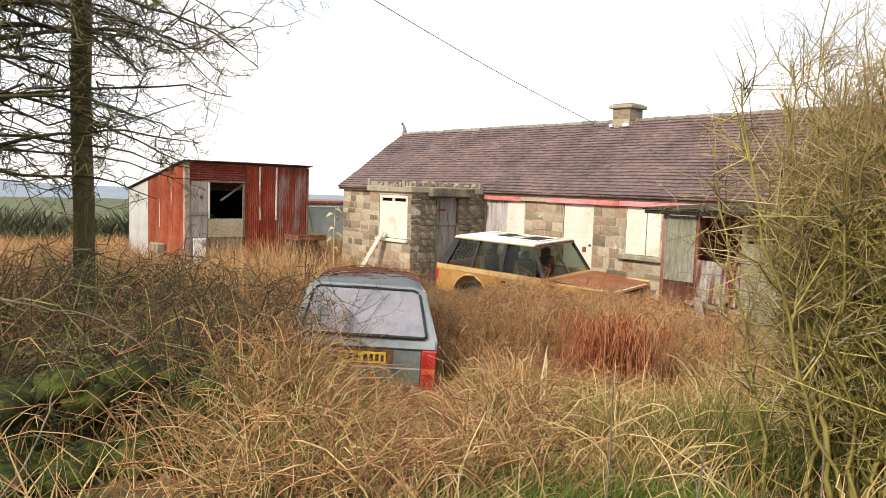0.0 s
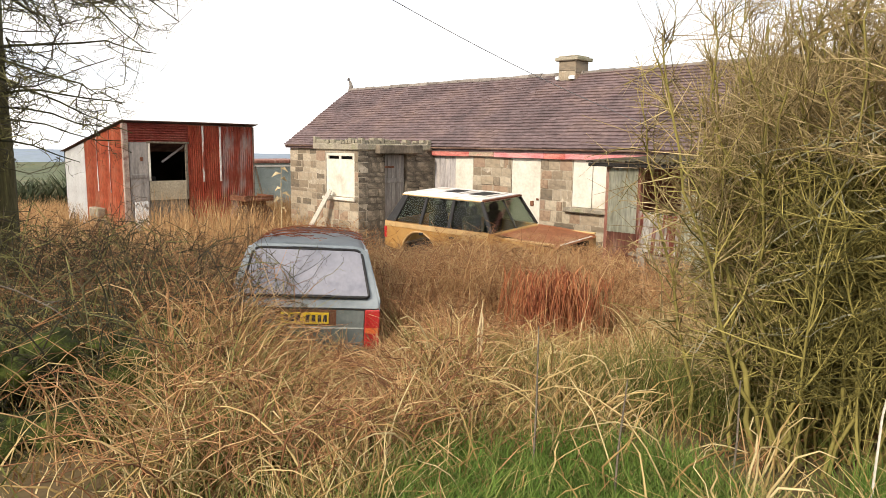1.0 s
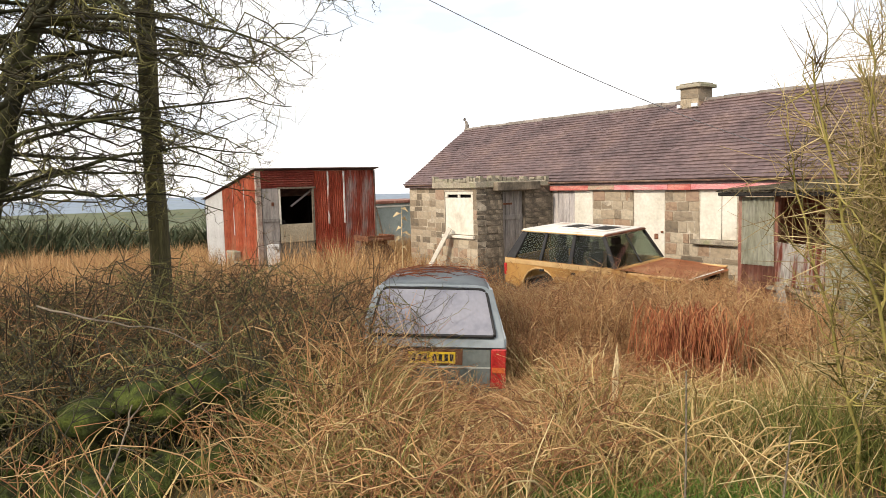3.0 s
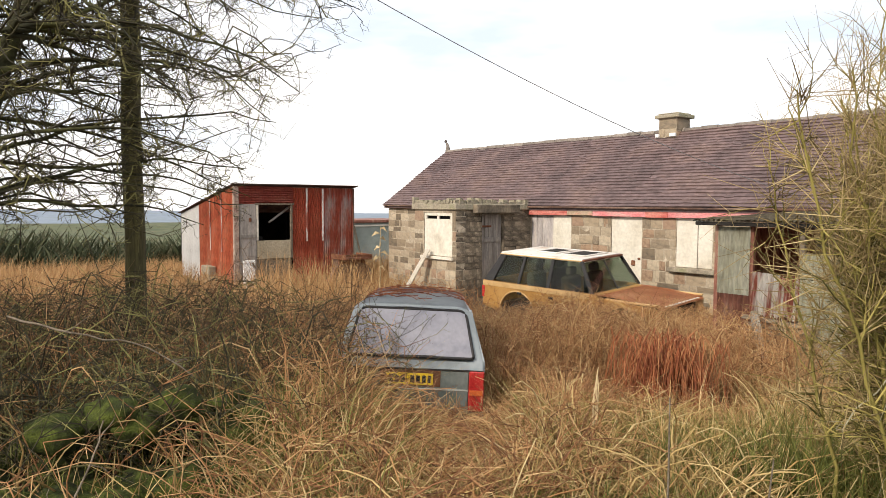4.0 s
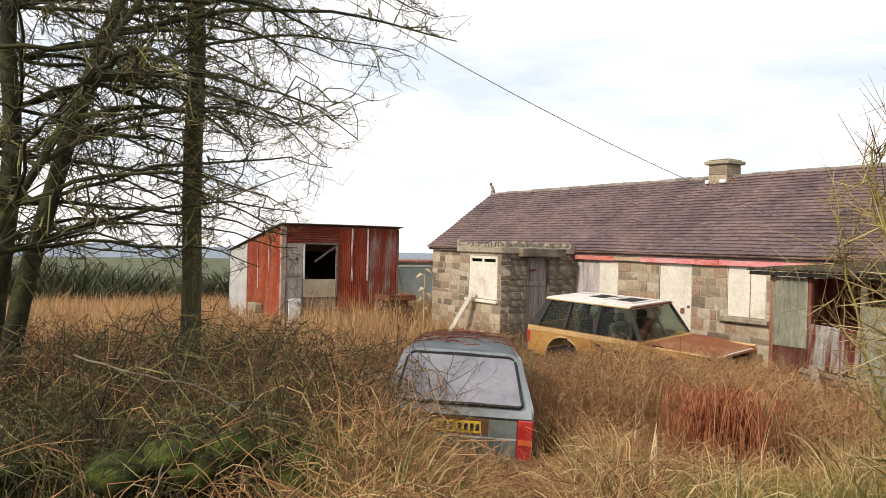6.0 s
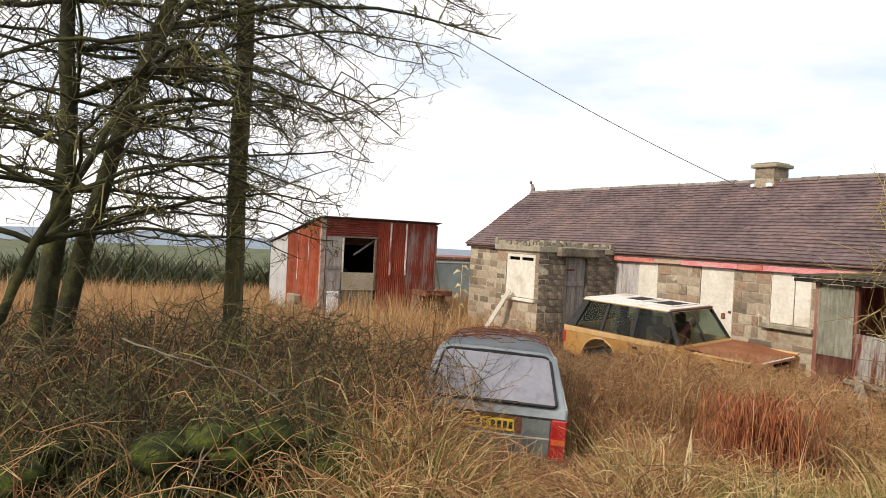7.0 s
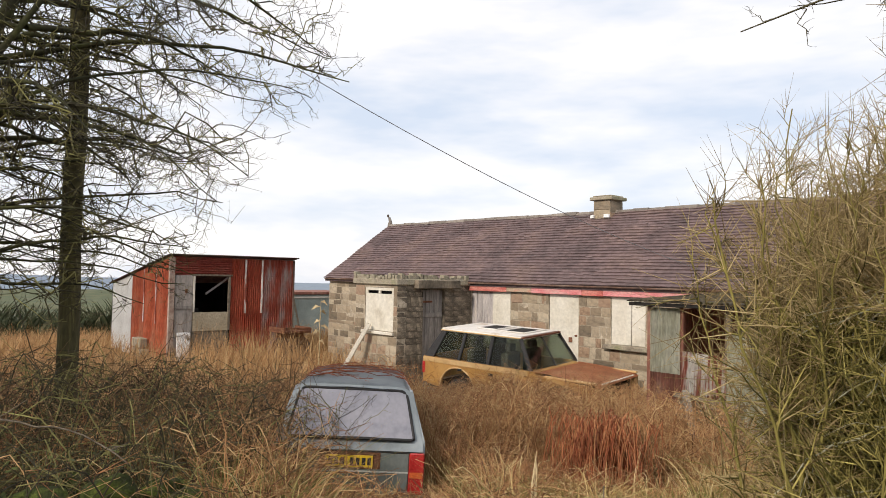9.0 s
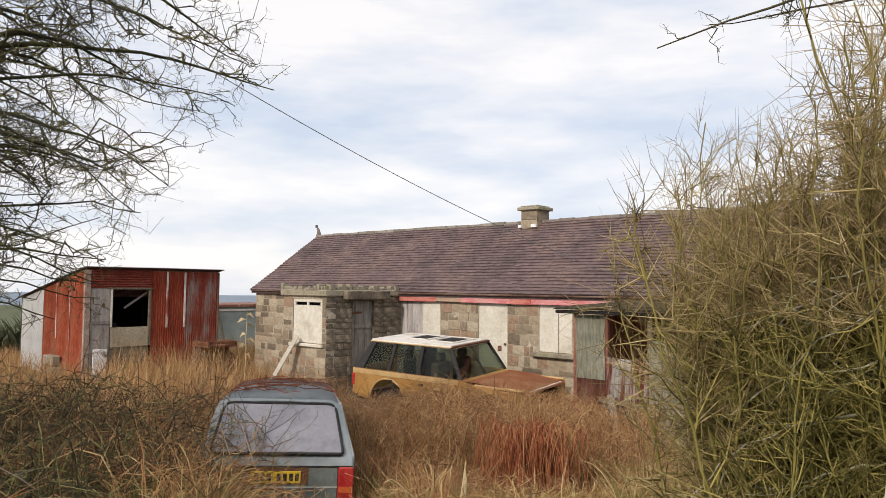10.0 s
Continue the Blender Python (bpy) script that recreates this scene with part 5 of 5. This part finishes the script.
stems("bramble_canes", fan(1700, 5.2, 11.0, 58, 96), 1.3, 0.006, BROWN_STEM, "dull brown tangle of brambles round the pole", arc=0.5, hgt=1.9, side=6)
stems("straw_stalks", fan(2000, 8.1, 13.0, 26, 52), 1.1, 0.006, FIELD, "pale dead stalks before the gold car", arc=0.35, hgt=1.4, side=4)
stems("straw_stalks", thin(fan(2600, 2.2, 6.2, 15, 97), 0.6), 1.0, 0.0068, DRY, "long pale straw stalks", arc=0.32, hgt=1.2)
stems("bramble_canes", thin(fan(620, 2.8, 6.0, 42, 97)), 0.8, 0.0062, BRAMBLE, "red-brown upright dead stalks before the grey car", arc=0.25, hgt=1.4, side=2)
stems("bramble_canes", fan(260, 4.2, 5.6, 67, 97), 1.0, 0.006, TWIG, "thin dark canes over the mossy stones", arc=0.5, hgt=1.5, side=5)


# ---- woody plants ----
def grow(paths, radii, count, length, radius, seg, spread, lift, start=0.15, flat=1.0, jig=0.05):
    """Side shoots along parent paths: new paths and radii. spread: how far they turn from the parent; lift: bias upward."""
    n, s, _ = paths.shape
    m = n * count
    who = np.repeat(np.arange(n), count)
    t = NP.uniform(start, 1.0, m) * (s - 1)
    i = np.minimum(t.astype(int), s - 2)
    fr = (t - i)[:, None]
    p0 = paths[who, i] * (1 - fr) + paths[who, i + 1] * fr
    ahead = paths[who, i + 1] - paths[who, i]
    ahead /= np.linalg.norm(ahead, axis=1, keepdims=True) + 1e-9
    d = ahead * (1 - spread) + NP.normal(0, 1, (m, 3)) * [1, 1, flat] * spread * 0.8 + [0, 0, lift]
    d /= np.linalg.norm(d, axis=1, keepdims=True)
    ln = length * NP.uniform(0.35, 1.2, m) * (1.15 - 0.6 * t / (s - 1))
    q = np.linspace(0, 1, seg + 1)
    bow = NP.normal(0, 1, (m, 3)) * 0.18
    out = p0[:, None] + (d[:, None] * q[None, :, None] + bow[:, None] * (q ** 2)[None, :, None]) * ln[:, None, None]
    out[:, 1:] += np.cumsum(NP.normal(0, 1, (m, seg, 3)), 1) * (ln[:, None, None] * jig)
    rad = np.minimum(radius * NP.uniform(0.7, 1.3, m), radii[who, i] * 0.8)[:, None] * np.linspace(1, 0.35, seg + 1)[None]
    return out, rad


def joined(*sets, sides=3):
    vs, fs, base = [], [], 0
    for p, r in sets:
        v, f = pipes(p, r, sides)
        vs.append(v)
        fs.append(f + base)
        base += len(v)
    return np.concatenate(vs), np.concatenate(fs)


def bent(points, seg, wob):
    """A smooth wavering path through a few points."""
    pts = np.array(points, float)
    t = np.linspace(0, len(pts) - 1, seg + 1)
    path = np.stack([np.interp(t, np.arange(len(pts)), pts[:, k]) for k in range(3)], 1)
    sm = path.copy()
    sm[1:-1] = (path[:-2] + 2 * path[1:-1] + path[2:]) / 4
    return sm + np.cumsum(NP.normal(0, wob, (seg + 1, 3)), 0)


def outline(p):
    """Which shoots stay inside the hawthorn's crown: it reaches far out overhead and draws in towards the shed."""
    a = np.degrees(np.arctan2(-p[:, 0], p[:, 1]))
    e = (p[:, 2] - 2.9) / np.hypot(p[:, 0], p[:, 1])
    return a > np.interp(e, [-0.1, 0.0, 0.06, 0.12, 0.2, 0.27, 0.3, 0.4, 0.6], [68, 68, 66, 62.5, 60, 56.5, 54.5, 54, 52])


def within(shoots):
    keep = outline(shoots[0][:, -1])
    return shoots[0][keep], shoots[1][keep]


# hawthorn beside the pole
g = height(-7.2, 0.1)
tree = empty("hawthorn_tree", pose(0, 0, 0), "bare winter hawthorn with mossy trunks and a dense twiggy crown", "tree")
trunks = [[(-7.35, -0.05, g - 0.2), (-7.25, 0.10, 2.3), (-7.2, 0.25, 3.6), (-7.35, 0.20, 5.2), (-7.3, 0.5, 6.8)],
          [(-7.25, 0.05, g - 0.2), (-7.1, 0.32, 2.2), (-6.9, 0.62, 3.6), (-6.8, 1.05, 5.0), (-6.9, 1.7, 6.6)],
          [(-6.9, -0.6, g - 0.2), (-6.5, -0.2, 2.2), (-6.1, 0.35, 3.4), (-5.8, 0.9, 4.6), (-5.9, 1.6, 5.8)],
          [(-7.6, -0.5, g - 0.2), (-7.9, -0.7, 2.6), (-8.2, -0.8, 4.2), (-8.4, -0.6, 6.2), (-8.4, 0.2, 7.2)]]
tp = np.stack([bent(t, 14, 0.012) for t in trunks])
tr = np.stack([np.linspace(r, r * 0.35, 15) for r in (0.115, 0.10, 0.045, 0.08)])
for k in range(4):
    stuff("trunk", pipes(tp[k:k + 1], tr[k:k + 1], 10), BARK, "dark mossy trunk", tree, True, kind="")
limbs, lr = [], []
for k in range(112):
    src = tp[NP.integers(0, 4)]
    p0 = src[NP.integers(5, 14)]
    az = NP.uniform(55, 140) if k < 64 else NP.uniform(150, 380)
    ln = NP.uniform(1.6, 3.5)
    d = np.array([math.cos(radians(az)) * 0.9, math.sin(radians(az)), NP.uniform(-0.25, 0.35)])
    droop = NP.uniform(0.0, 0.5)
    pts = [p0, p0 + d * ln * 0.35 + [0, 0, 0.12], p0 + d * ln * 0.7 + [0, 0, 0.1 - droop * 0.3], p0 + d * ln - [0, 0, droop]]
    if not outline(np.array([pts[3], pts[2]])).all() or pts[3][2] < 1.75:
        continue
    limbs.append(bent(pts, 12, 0.022))
    lr.append(np.linspace(NP.uniform(0.014, 0.029), 0.0035, 13))
# the long limb that hangs out over the yard
limbs.append(bent([(-6.9, 0.9, 4.7), (-6.4, 1.9, 5.0), (-5.8, 2.9, 4.95), (-5.26, 3.56, 4.72)], 12, 0.012))
lr.append(np.linspace(0.03, 0.005, 13))
limbs.append(bent([(-7.0, 0.6, 3.8), (-7.0, 1.4, 4.1), (-6.8, 2.0, 4.15), (-6.5, 2.5, 4.0)], 12, 0.012))
lr.append(np.linspace(0.025, 0.005, 13))
for pts in ([(-7.1, 0.4, 3.2), (-6.9, 1.2, 3.55), (-6.6, 2.1, 3.7), (-6.2, 2.85, 3.6)], [(-7.0, 0.5, 2.9), (-6.9, 1.3, 3.2), (-6.7, 2.0, 3.3), (-6.4, 2.6, 3.25)]):
    limbs.append(bent(pts, 12, 0.018))
    lr.append(np.linspace(0.022, 0.004, 13))
lp, lr = np.stack(limbs), np.stack(lr)
b1 = within(grow(lp, lr, 12, 0.80, 0.0092, 7, 0.62, 0.02, 0.12, 0.65, 0.11))
b2 = within(grow(*b1, 6, 0.32, 0.0062, 4, 0.75, 0.02, 0.1, 0.8, 0.16))
b3 = within(grow(*b2, 3, 0.08, 0.0046, 1, 0.8, 0.03, 0.2, 0.8))
for k in range(len(lp)):
    stuff("limb", pipes(lp[k:k + 1], lr[k:k + 1], 5), BARK, "", tree, True, kind="")
stuff("crown", joined(b1, b2, b3), TWIG, "fine dark thorny twigs", tree, kind="stuff")

# dense shrub of upright mossy stems
shrub = empty("willow_shrub", pose(0, 0, 0), "large bare shrub of crowded mossy upright stems and tan twigs", "shrub")
sp, sr = [], []
for k in range(400):
    u = NP.uniform(0, 1) ** 1.2
    base = np.array([-1.40 + 2.6 * u + NP.normal(0, 0.1), 4.35 + 0.25 * u + NP.normal(0, 0.3 + 0.25 * u), 0.0])
    base[2] = height(base[0], base[1]) - 0.05
    thick = k % 8 == 0
    hgt = NP.uniform(1.6, 3.45) * (0.74 + 0.42 * min(1.0, u * 1.6)) * (0.8 if thick else 1.0)
    lean = np.array([(-0.45 if u < 0.4 else 0.0) * NP.uniform(0, 1.1) + NP.normal(0, 0.30), NP.normal(0, 0.34), 0])
    lean[0] = max(lean[0], -0.30 if u < 0.5 else -0.6)
    sp.append(bent([base, base + lean * 0.3 * hgt * 0.5 + [0, 0, hgt * 0.33], base + lean * 0.7 * hgt * 0.55 + [0, 0, hgt * 0.68], base + lean * hgt * 0.5 + [0, 0, hgt]], 12, 0.026))
    sr.append(np.linspace(NP.uniform(0.014, 0.025) if thick else NP.uniform(0.006, 0.014), 0.004, 13))
sp, sr = np.stack(sp), np.stack(sr)
s1 = grow(sp, sr, 24, 0.55, 0.0058, 4, 0.55, 0.12, 0.2, 1.0)
s2 = grow(*s1, 10, 0.28, 0.0044, 1, 0.55, 0.12, 0.1, 1.0, 0.08)
# inner twigs stay olive; outer ones go tan, which also paints their lit tips
low = (s2[0][:, 0, 2] < 2.8) & (np.degrees(np.arctan2(-s2[0][:, 0, 0], s2[0][:, 0, 1])) < NP.uniform(15, 24, len(s2[0])))
for k in range(len(sp)):
    stuff("stem", pipes(sp[k:k + 1], sr[k:k + 1], 5), MOSS_STEM, "", shrub, True, kind="")
stuff("side_growth", joined(s1), MOSS_STEM, "mossy side branches", shrub, kind="stuff")
stuff("inner_growth", joined((s2[0][low], s2[1][low])), MOSS_STEM, "olive mossy twigs", shrub, kind="stuff")
stuff("crown", joined((s2[0][~low], s2[1][~low])), TAN_TWIG, "tan bare twig ends, their lit tips put into the colour", shrub, kind="stuff")
LICHEN_BARK = surf("pale_lichen_bark", [(0.20, 0.19, 0.12), (0.36, 0.34, 0.23), (0.46, 0.44, 0.33)], 9, 0.9, 0.4)
for k in range(9):
    a0, a1, d0 = radians(NP.uniform(3, 12)), radians(NP.uniform(16, 22)), NP.uniform(3.8, 4.2)
    z0 = NP.uniform(2.2, 3.3)
    ends = [(-d0 * math.sin(q), d0 * math.cos(q), z) for q, z in ((a0, z0), ((a0 * 2 + a1) / 3, z0 - 0.08), ((a0 + a1 * 2) / 3, z0 - 0.2), (a1, z0 - NP.uniform(0.3, 0.7)))]
    arch_path = bent(ends, 12, 0.012)[None]
    arch_r = np.linspace(0.0068, 0.003, 13)[None]
    shoots = grow(arch_path, arch_r, 8, 0.45, 0.0038, 5, 0.6, -0.1, 0.1)
    stuff("arching_branch", pipes(arch_path, arch_r, 5), LICHEN_BARK, "pale lichen-covered arching branch", shrub, True, kind="")
    stuff("side_shoot", joined(shoots), LICHEN_BARK, "", shrub, kind="stuff")

# overhanging branch of a tree behind the viewer
over = empty("overhanging_branch", pose(0, 0, 0), "knobbly bare branch hanging in from above", "branch")
op = np.stack([bent([(0.9, 4.1, 5.0), (-0.1, 4.3, 4.80), (-1.0, 4.3, 4.68), (-1.85, 4.1, 4.50)], 12, 0.012), bent([(0.5, 4.1, 4.92), (-0.5, 4.4, 4.70), (-1.1, 4.5, 4.74), (-1.7, 4.5, 4.80)], 12, 0.012)])
orr = np.stack([np.linspace(0.018, 0.004, 13), np.linspace(0.012, 0.003, 13)])
o1 = grow(op, orr, 16, 0.32, 0.004, 5, 0.6, 0.0, 0.1, 0.8, 0.1)
o2 = grow(*o1, 6, 0.10, 0.003, 3, 0.8, 0.0, 0.1)
stuff("bough", joined((op, orr), sides=6), TWIG, "", over, True, kind="")
stuff("budded_growth", joined(o1, o2), TWIG, "budded dark twigs", over, kind="stuff")

# red dead bracken heaped in the yard
x, y = NP.normal(-4.24, 0.14, 420), NP.normal(6.19, 0.16, 420)
z = lie(x, y)
n = len(x)
az = NP.uniform(0, 2 * np.pi, n)
s = np.linspace(0, 1, 8)
rise = NP.uniform(0.6, 1.1, n)
path = np.stack([x[:, None] + (0.36 * rise)[:, None] * s * np.cos(az)[:, None], y[:, None] + (0.36 * rise)[:, None] * s * np.sin(az)[:, None], z[:, None] + rise[:, None] * np.sin(np.pi * 0.92 * s)[None]], -1)
path += np.cumsum(NP.normal(0, 0.02, path.shape), 1)
stuff("dead_bracken", pipes(path, np.full((n, 8), 0.007) * np.linspace(1, 0.4, 8)), RED_DEAD, "heap of rust-red dead bracken in the yard")

# brambles lying on the grey car
lo = np.stack([NP.uniform(0.75, 2.5, 70), NP.uniform(-0.6, 0.6, 70), np.full(70, 1.5)], 1)
q = np.linspace(0, 1, 9)
az = NP.uniform(0, 2 * np.pi, 70)
path = np.stack([lo[:, :1] + q * NP.uniform(0.3, 0.9, 70)[:, None] * np.cos(az)[:, None], lo[:, 1:2] + q * NP.uniform(0.3, 0.9, 70)[:, None] * np.sin(az)[:, None], lo[:, 2:] + 0.035 * np.sin(np.pi * q)[None] * NP.uniform(0, 1, 70)[:, None]], -1)
path += np.cumsum(NP.normal(0, 0.012, path.shape), 1)


def on_roof(p):
    """The height of the car's domed roof, a little over it."""
    return 1.412 + 0.11 * np.sqrt(np.maximum(0.0, 1 - (p[:, :, 1] / 0.66) ** 2)) ** 0.75


path[:, :, 0] = np.clip(path[:, :, 0], 0.36, 2.7)
path[:, :, 1] = np.clip(path[:, :, 1], -0.66, 0.66)
path[:, :, 2] = on_roof(path) + 0.03 * np.abs(np.sin(7 * path[:, :, 0] + 5 * path[:, :, 1]))
b2_ = grow(path, np.full((70, 9), 0.005), 4, 0.2, 0.003, 3, 0.7, 0.0)
b2_[0][:, :, 2] = np.maximum(b2_[0][:, :, 2], on_roof(b2_[0]))
ob = stuff("fallen_canes", joined((path[:44], np.full((44, 9), 0.0045)), (b2_[0][:150], b2_[1][:150])), RED_DEAD, "red-brown bramble canes lying over the grey car roof")
ob.matrix_world = EST
k = 26
lo = np.stack([NP.uniform(-0.06, 0.02, k), NP.uniform(0.05, 0.75, k), NP.uniform(0.75, 1.05, k)], 1)
d = np.stack([NP.uniform(0.10, 0.42, k), NP.normal(-0.05, 0.3, k), NP.uniform(0.2, 0.55, k)], 1)
path = lo[:, None] + d[:, None] * q[None, :, None] + np.cumsum(NP.normal(0, 0.012, (k, 9, 3)), 1)
glass_x = 0.03 + (path[:, :, 2] - 0.985) * 0.655 - 0.045
path[:, :, 0] = np.where(path[:, :, 2] > 0.95, np.minimum(path[:, :, 0], glass_x), np.minimum(path[:, :, 0], -0.05))
tw = grow(path, np.full((k, 9), 0.004), 9, 0.20, 0.0020, 4, 0.75, 0.0, 0.1, 1.0, 0.12)
tw[0][:, :, 0] = np.minimum(tw[0][:, :, 0], np.where(tw[0][:, :, 2] > 0.95, 0.0 + (tw[0][:, :, 2] - 0.985) * 0.655 - 0.02, -0.05))
ob = stuff("fallen_canes", joined((path, np.full((k, 9), 0.0028)), tw), TWIG, "thin dark bramble canes over the grey car window")
ob.matrix_world = EST

# pale dead stalk standing by itself
stalk = empty("dead_stalk", pose(-2.98, 3.52, height(-2.98, 3.52)), "single pale dead stalk standing in the grass", "stalk")
bm = bmesh.new()
tube(bm, [(0, 0, -0.05), (0.01, 0.005, 0.25), (0.0, 0.015, 0.5), (0.03, 0.02, 0.74)], [0.010, 0.011, 0.010, 0.003], 7)
STRAW = surf("bleached_straw", [(0.40, 0.29, 0.15), (0.58, 0.47, 0.29)], 9, 0.85, 0.1)
part("stem", bm, STRAW, stalk, smooth=True)
part("husk", slab([(0.005, 0.02, 0.34), (0.03, 0.025, 0.36), (0.035, 0.025, 0.62), (0.025, 0.02, 0.70)], 0.005), STRAW, stalk)
# thin bare poles of dead stems near the viewer
for i, (x0, y0, h0) in enumerate(((-1.75, 2.55, 0.75), (-1.35, 2.6, 0.6), (-0.55, 3.3, 0.95), (-1.05, 3.1, 0.55))):
    bm = bmesh.new()
    tube(bm, [(0, 0, -0.05), (0.01, 0.0, h0 * 0.5), (0.0 + 0.03 * (i % 3), 0.01, h0)], [0.006, 0.005, 0.003], 5)
    lay(tagged(part("dry_stem", bm, OLD_WOOD if i != 2 else PALE_WOOD), "thin dry stem standing in the grass", "stem", "dry stems"), pose(x0, y0, height(x0, y0)))

# mossy stones of a tumbled wall
rnd = random.Random(31)
for i in range(84):
    deg, dist = rnd.uniform(68, 98), rnd.uniform(3.9, 5.3)
    x, y = -dist * math.sin(radians(deg)), dist * math.cos(radians(deg))
    r = rnd.uniform(0.09, 0.20)
    bm = bmesh.new()
    bmesh.ops.create_icosphere(bm, subdivisions=3, radius=r)
    for v in bm.verts:
        v.co *= 1 + 0.45 * noise.noise(v.co / r * 1.2 + Vector((i * 7.1, 0, 0))) + 0.14 * noise.noise(v.co / r * 4 + Vector((0, i, 0))) + 0.07 * noise.noise(v.co / r * 13)
        v.co.z *= 0.72
    lay(tagged(part("mossy_stone", bm, MOSS, smooth=True), "rounded wall stone thick with green moss", "stone", "mossy stones"), pose(x, y, height(x, y) + r * 0.3 + (0.5 * rnd.random() if dist > 4.4 else 0.0), 0, 0, rnd.uniform(0, 360)))

# dark leaves of bramble and ivy among the canes
n = 4200
x, y = fan(n, 4.3, 7.2, 56, 97)
keep = (clumpy(x, y, 1.1, 3.3) > 0.2) & free(x, y)
x, y = x[keep], y[keep]
n = len(x)
z = lie(x, y) + NP.uniform(0.1, 0.75, n)
a = NP.uniform(0, 2 * np.pi, n)
u = np.stack([np.cos(a), np.sin(a), NP.normal(0, 0.3, n)], 1) * NP.uniform(0.018, 0.036, n)[:, None]
w = np.stack([-np.sin(a), np.cos(a), NP.normal(0, 0.5, n)], 1) * NP.uniform(0.012, 0.026, n)[:, None]
c = np.stack([x, y, z], 1)
v = np.stack([c - u, c + w * 0.9 - u * 0.1, c + u, c - w * 0.9 - u * 0.1], 1).reshape(-1, 3)
stuff("bramble_leaves", (v, np.arange(n * 4).reshape(n, 4)), LEAF, "dark green bramble and ivy leaves")

# pale dead branches fallen over the mossy stones
for ends in ([(-4.72, 0.45, 2.22), (-4.45, 0.72, 2.10), (-4.35, 1.02, 2.02), (-4.2, 1.32, 1.78)], [(-3.6, 0.35, 1.15), (-3.62, 0.55, 1.45), (-3.7, 0.68, 1.65), (-3.72, 0.75, 1.85)]):
    p = bent(ends, 12, 0.008)[None]
    fork = grow(p, np.full((1, 13), 0.008), 5, 0.3, 0.004, 4, 0.6, 0.1)
    tagged(stuff("fallen_branch", joined((p, np.linspace(0.007, 0.004, 13)[None]), fork, sides=6), OLD_WOOD, "", smooth=True, kind=""), "pale dead branch lying over brambles and mossy stones", "branch", "fallen branches")

# tall dead weed by the cottage gable
weed = empty("dead_weed", pose(-17.2, 10.9, height(-17.2, 10.9)), "tall dead weed with pale drooping husks by the gable", "weed")
bm = bmesh.new()
tube(bm, [(0, 0, -0.05), (0.03, 0.02, 0.8), (-0.02, 0.04, 1.6), (0.06, 0.02, 2.25)], [0.018, 0.016, 0.012, 0.005], 6)
part("stem", bm, STRAW, weed, smooth=True)
for i in range(9):
    z, q = 1.05 + 0.14 * i, 2.4 * i
    c, k = math.cos(q), math.sin(q)
    part("husk", slab([(0.02, 0.02, z), (0.02 + 0.14 * c, 0.02 + 0.14 * k, z + 0.06), (0.02 + 0.26 * c, 0.02 + 0.26 * k, z - 0.10), (0.02 + 0.12 * c - 0.03 * k, 0.02 + 0.12 * k + 0.03 * c, z - 0.03)], 0.012), STRAW, weed)

# hedge across the far field
x, y = fan(9000, 46, 54, 52, 100)
z = lie(x, y)
n = len(x)
az = NP.uniform(0, 2 * np.pi, n)
tall = NP.uniform(1.2, 4.2, n) * (1 + 0.6 * clumpy(x, y, 0.12, 2.0))
q = np.linspace(0, 1, 4)
path = np.stack([x[:, None] + 1.5 * q * np.cos(az)[:, None], y[:, None] + 1.5 * q * np.sin(az)[:, None], z[:, None] + tall[:, None] * (q - 0.25 * q ** 3)[None]], -1)
stuff("far_hedge", ribbons(path, NP.uniform(0.12, 0.3, n)), island_surf("hedge", [(0.0, (0.03, 0.04, 0.02)), (0.6, (0.055, 0.065, 0.03)), (1.0, (0.10, 0.09, 0.05))]), "dark winter hedge across the far field")
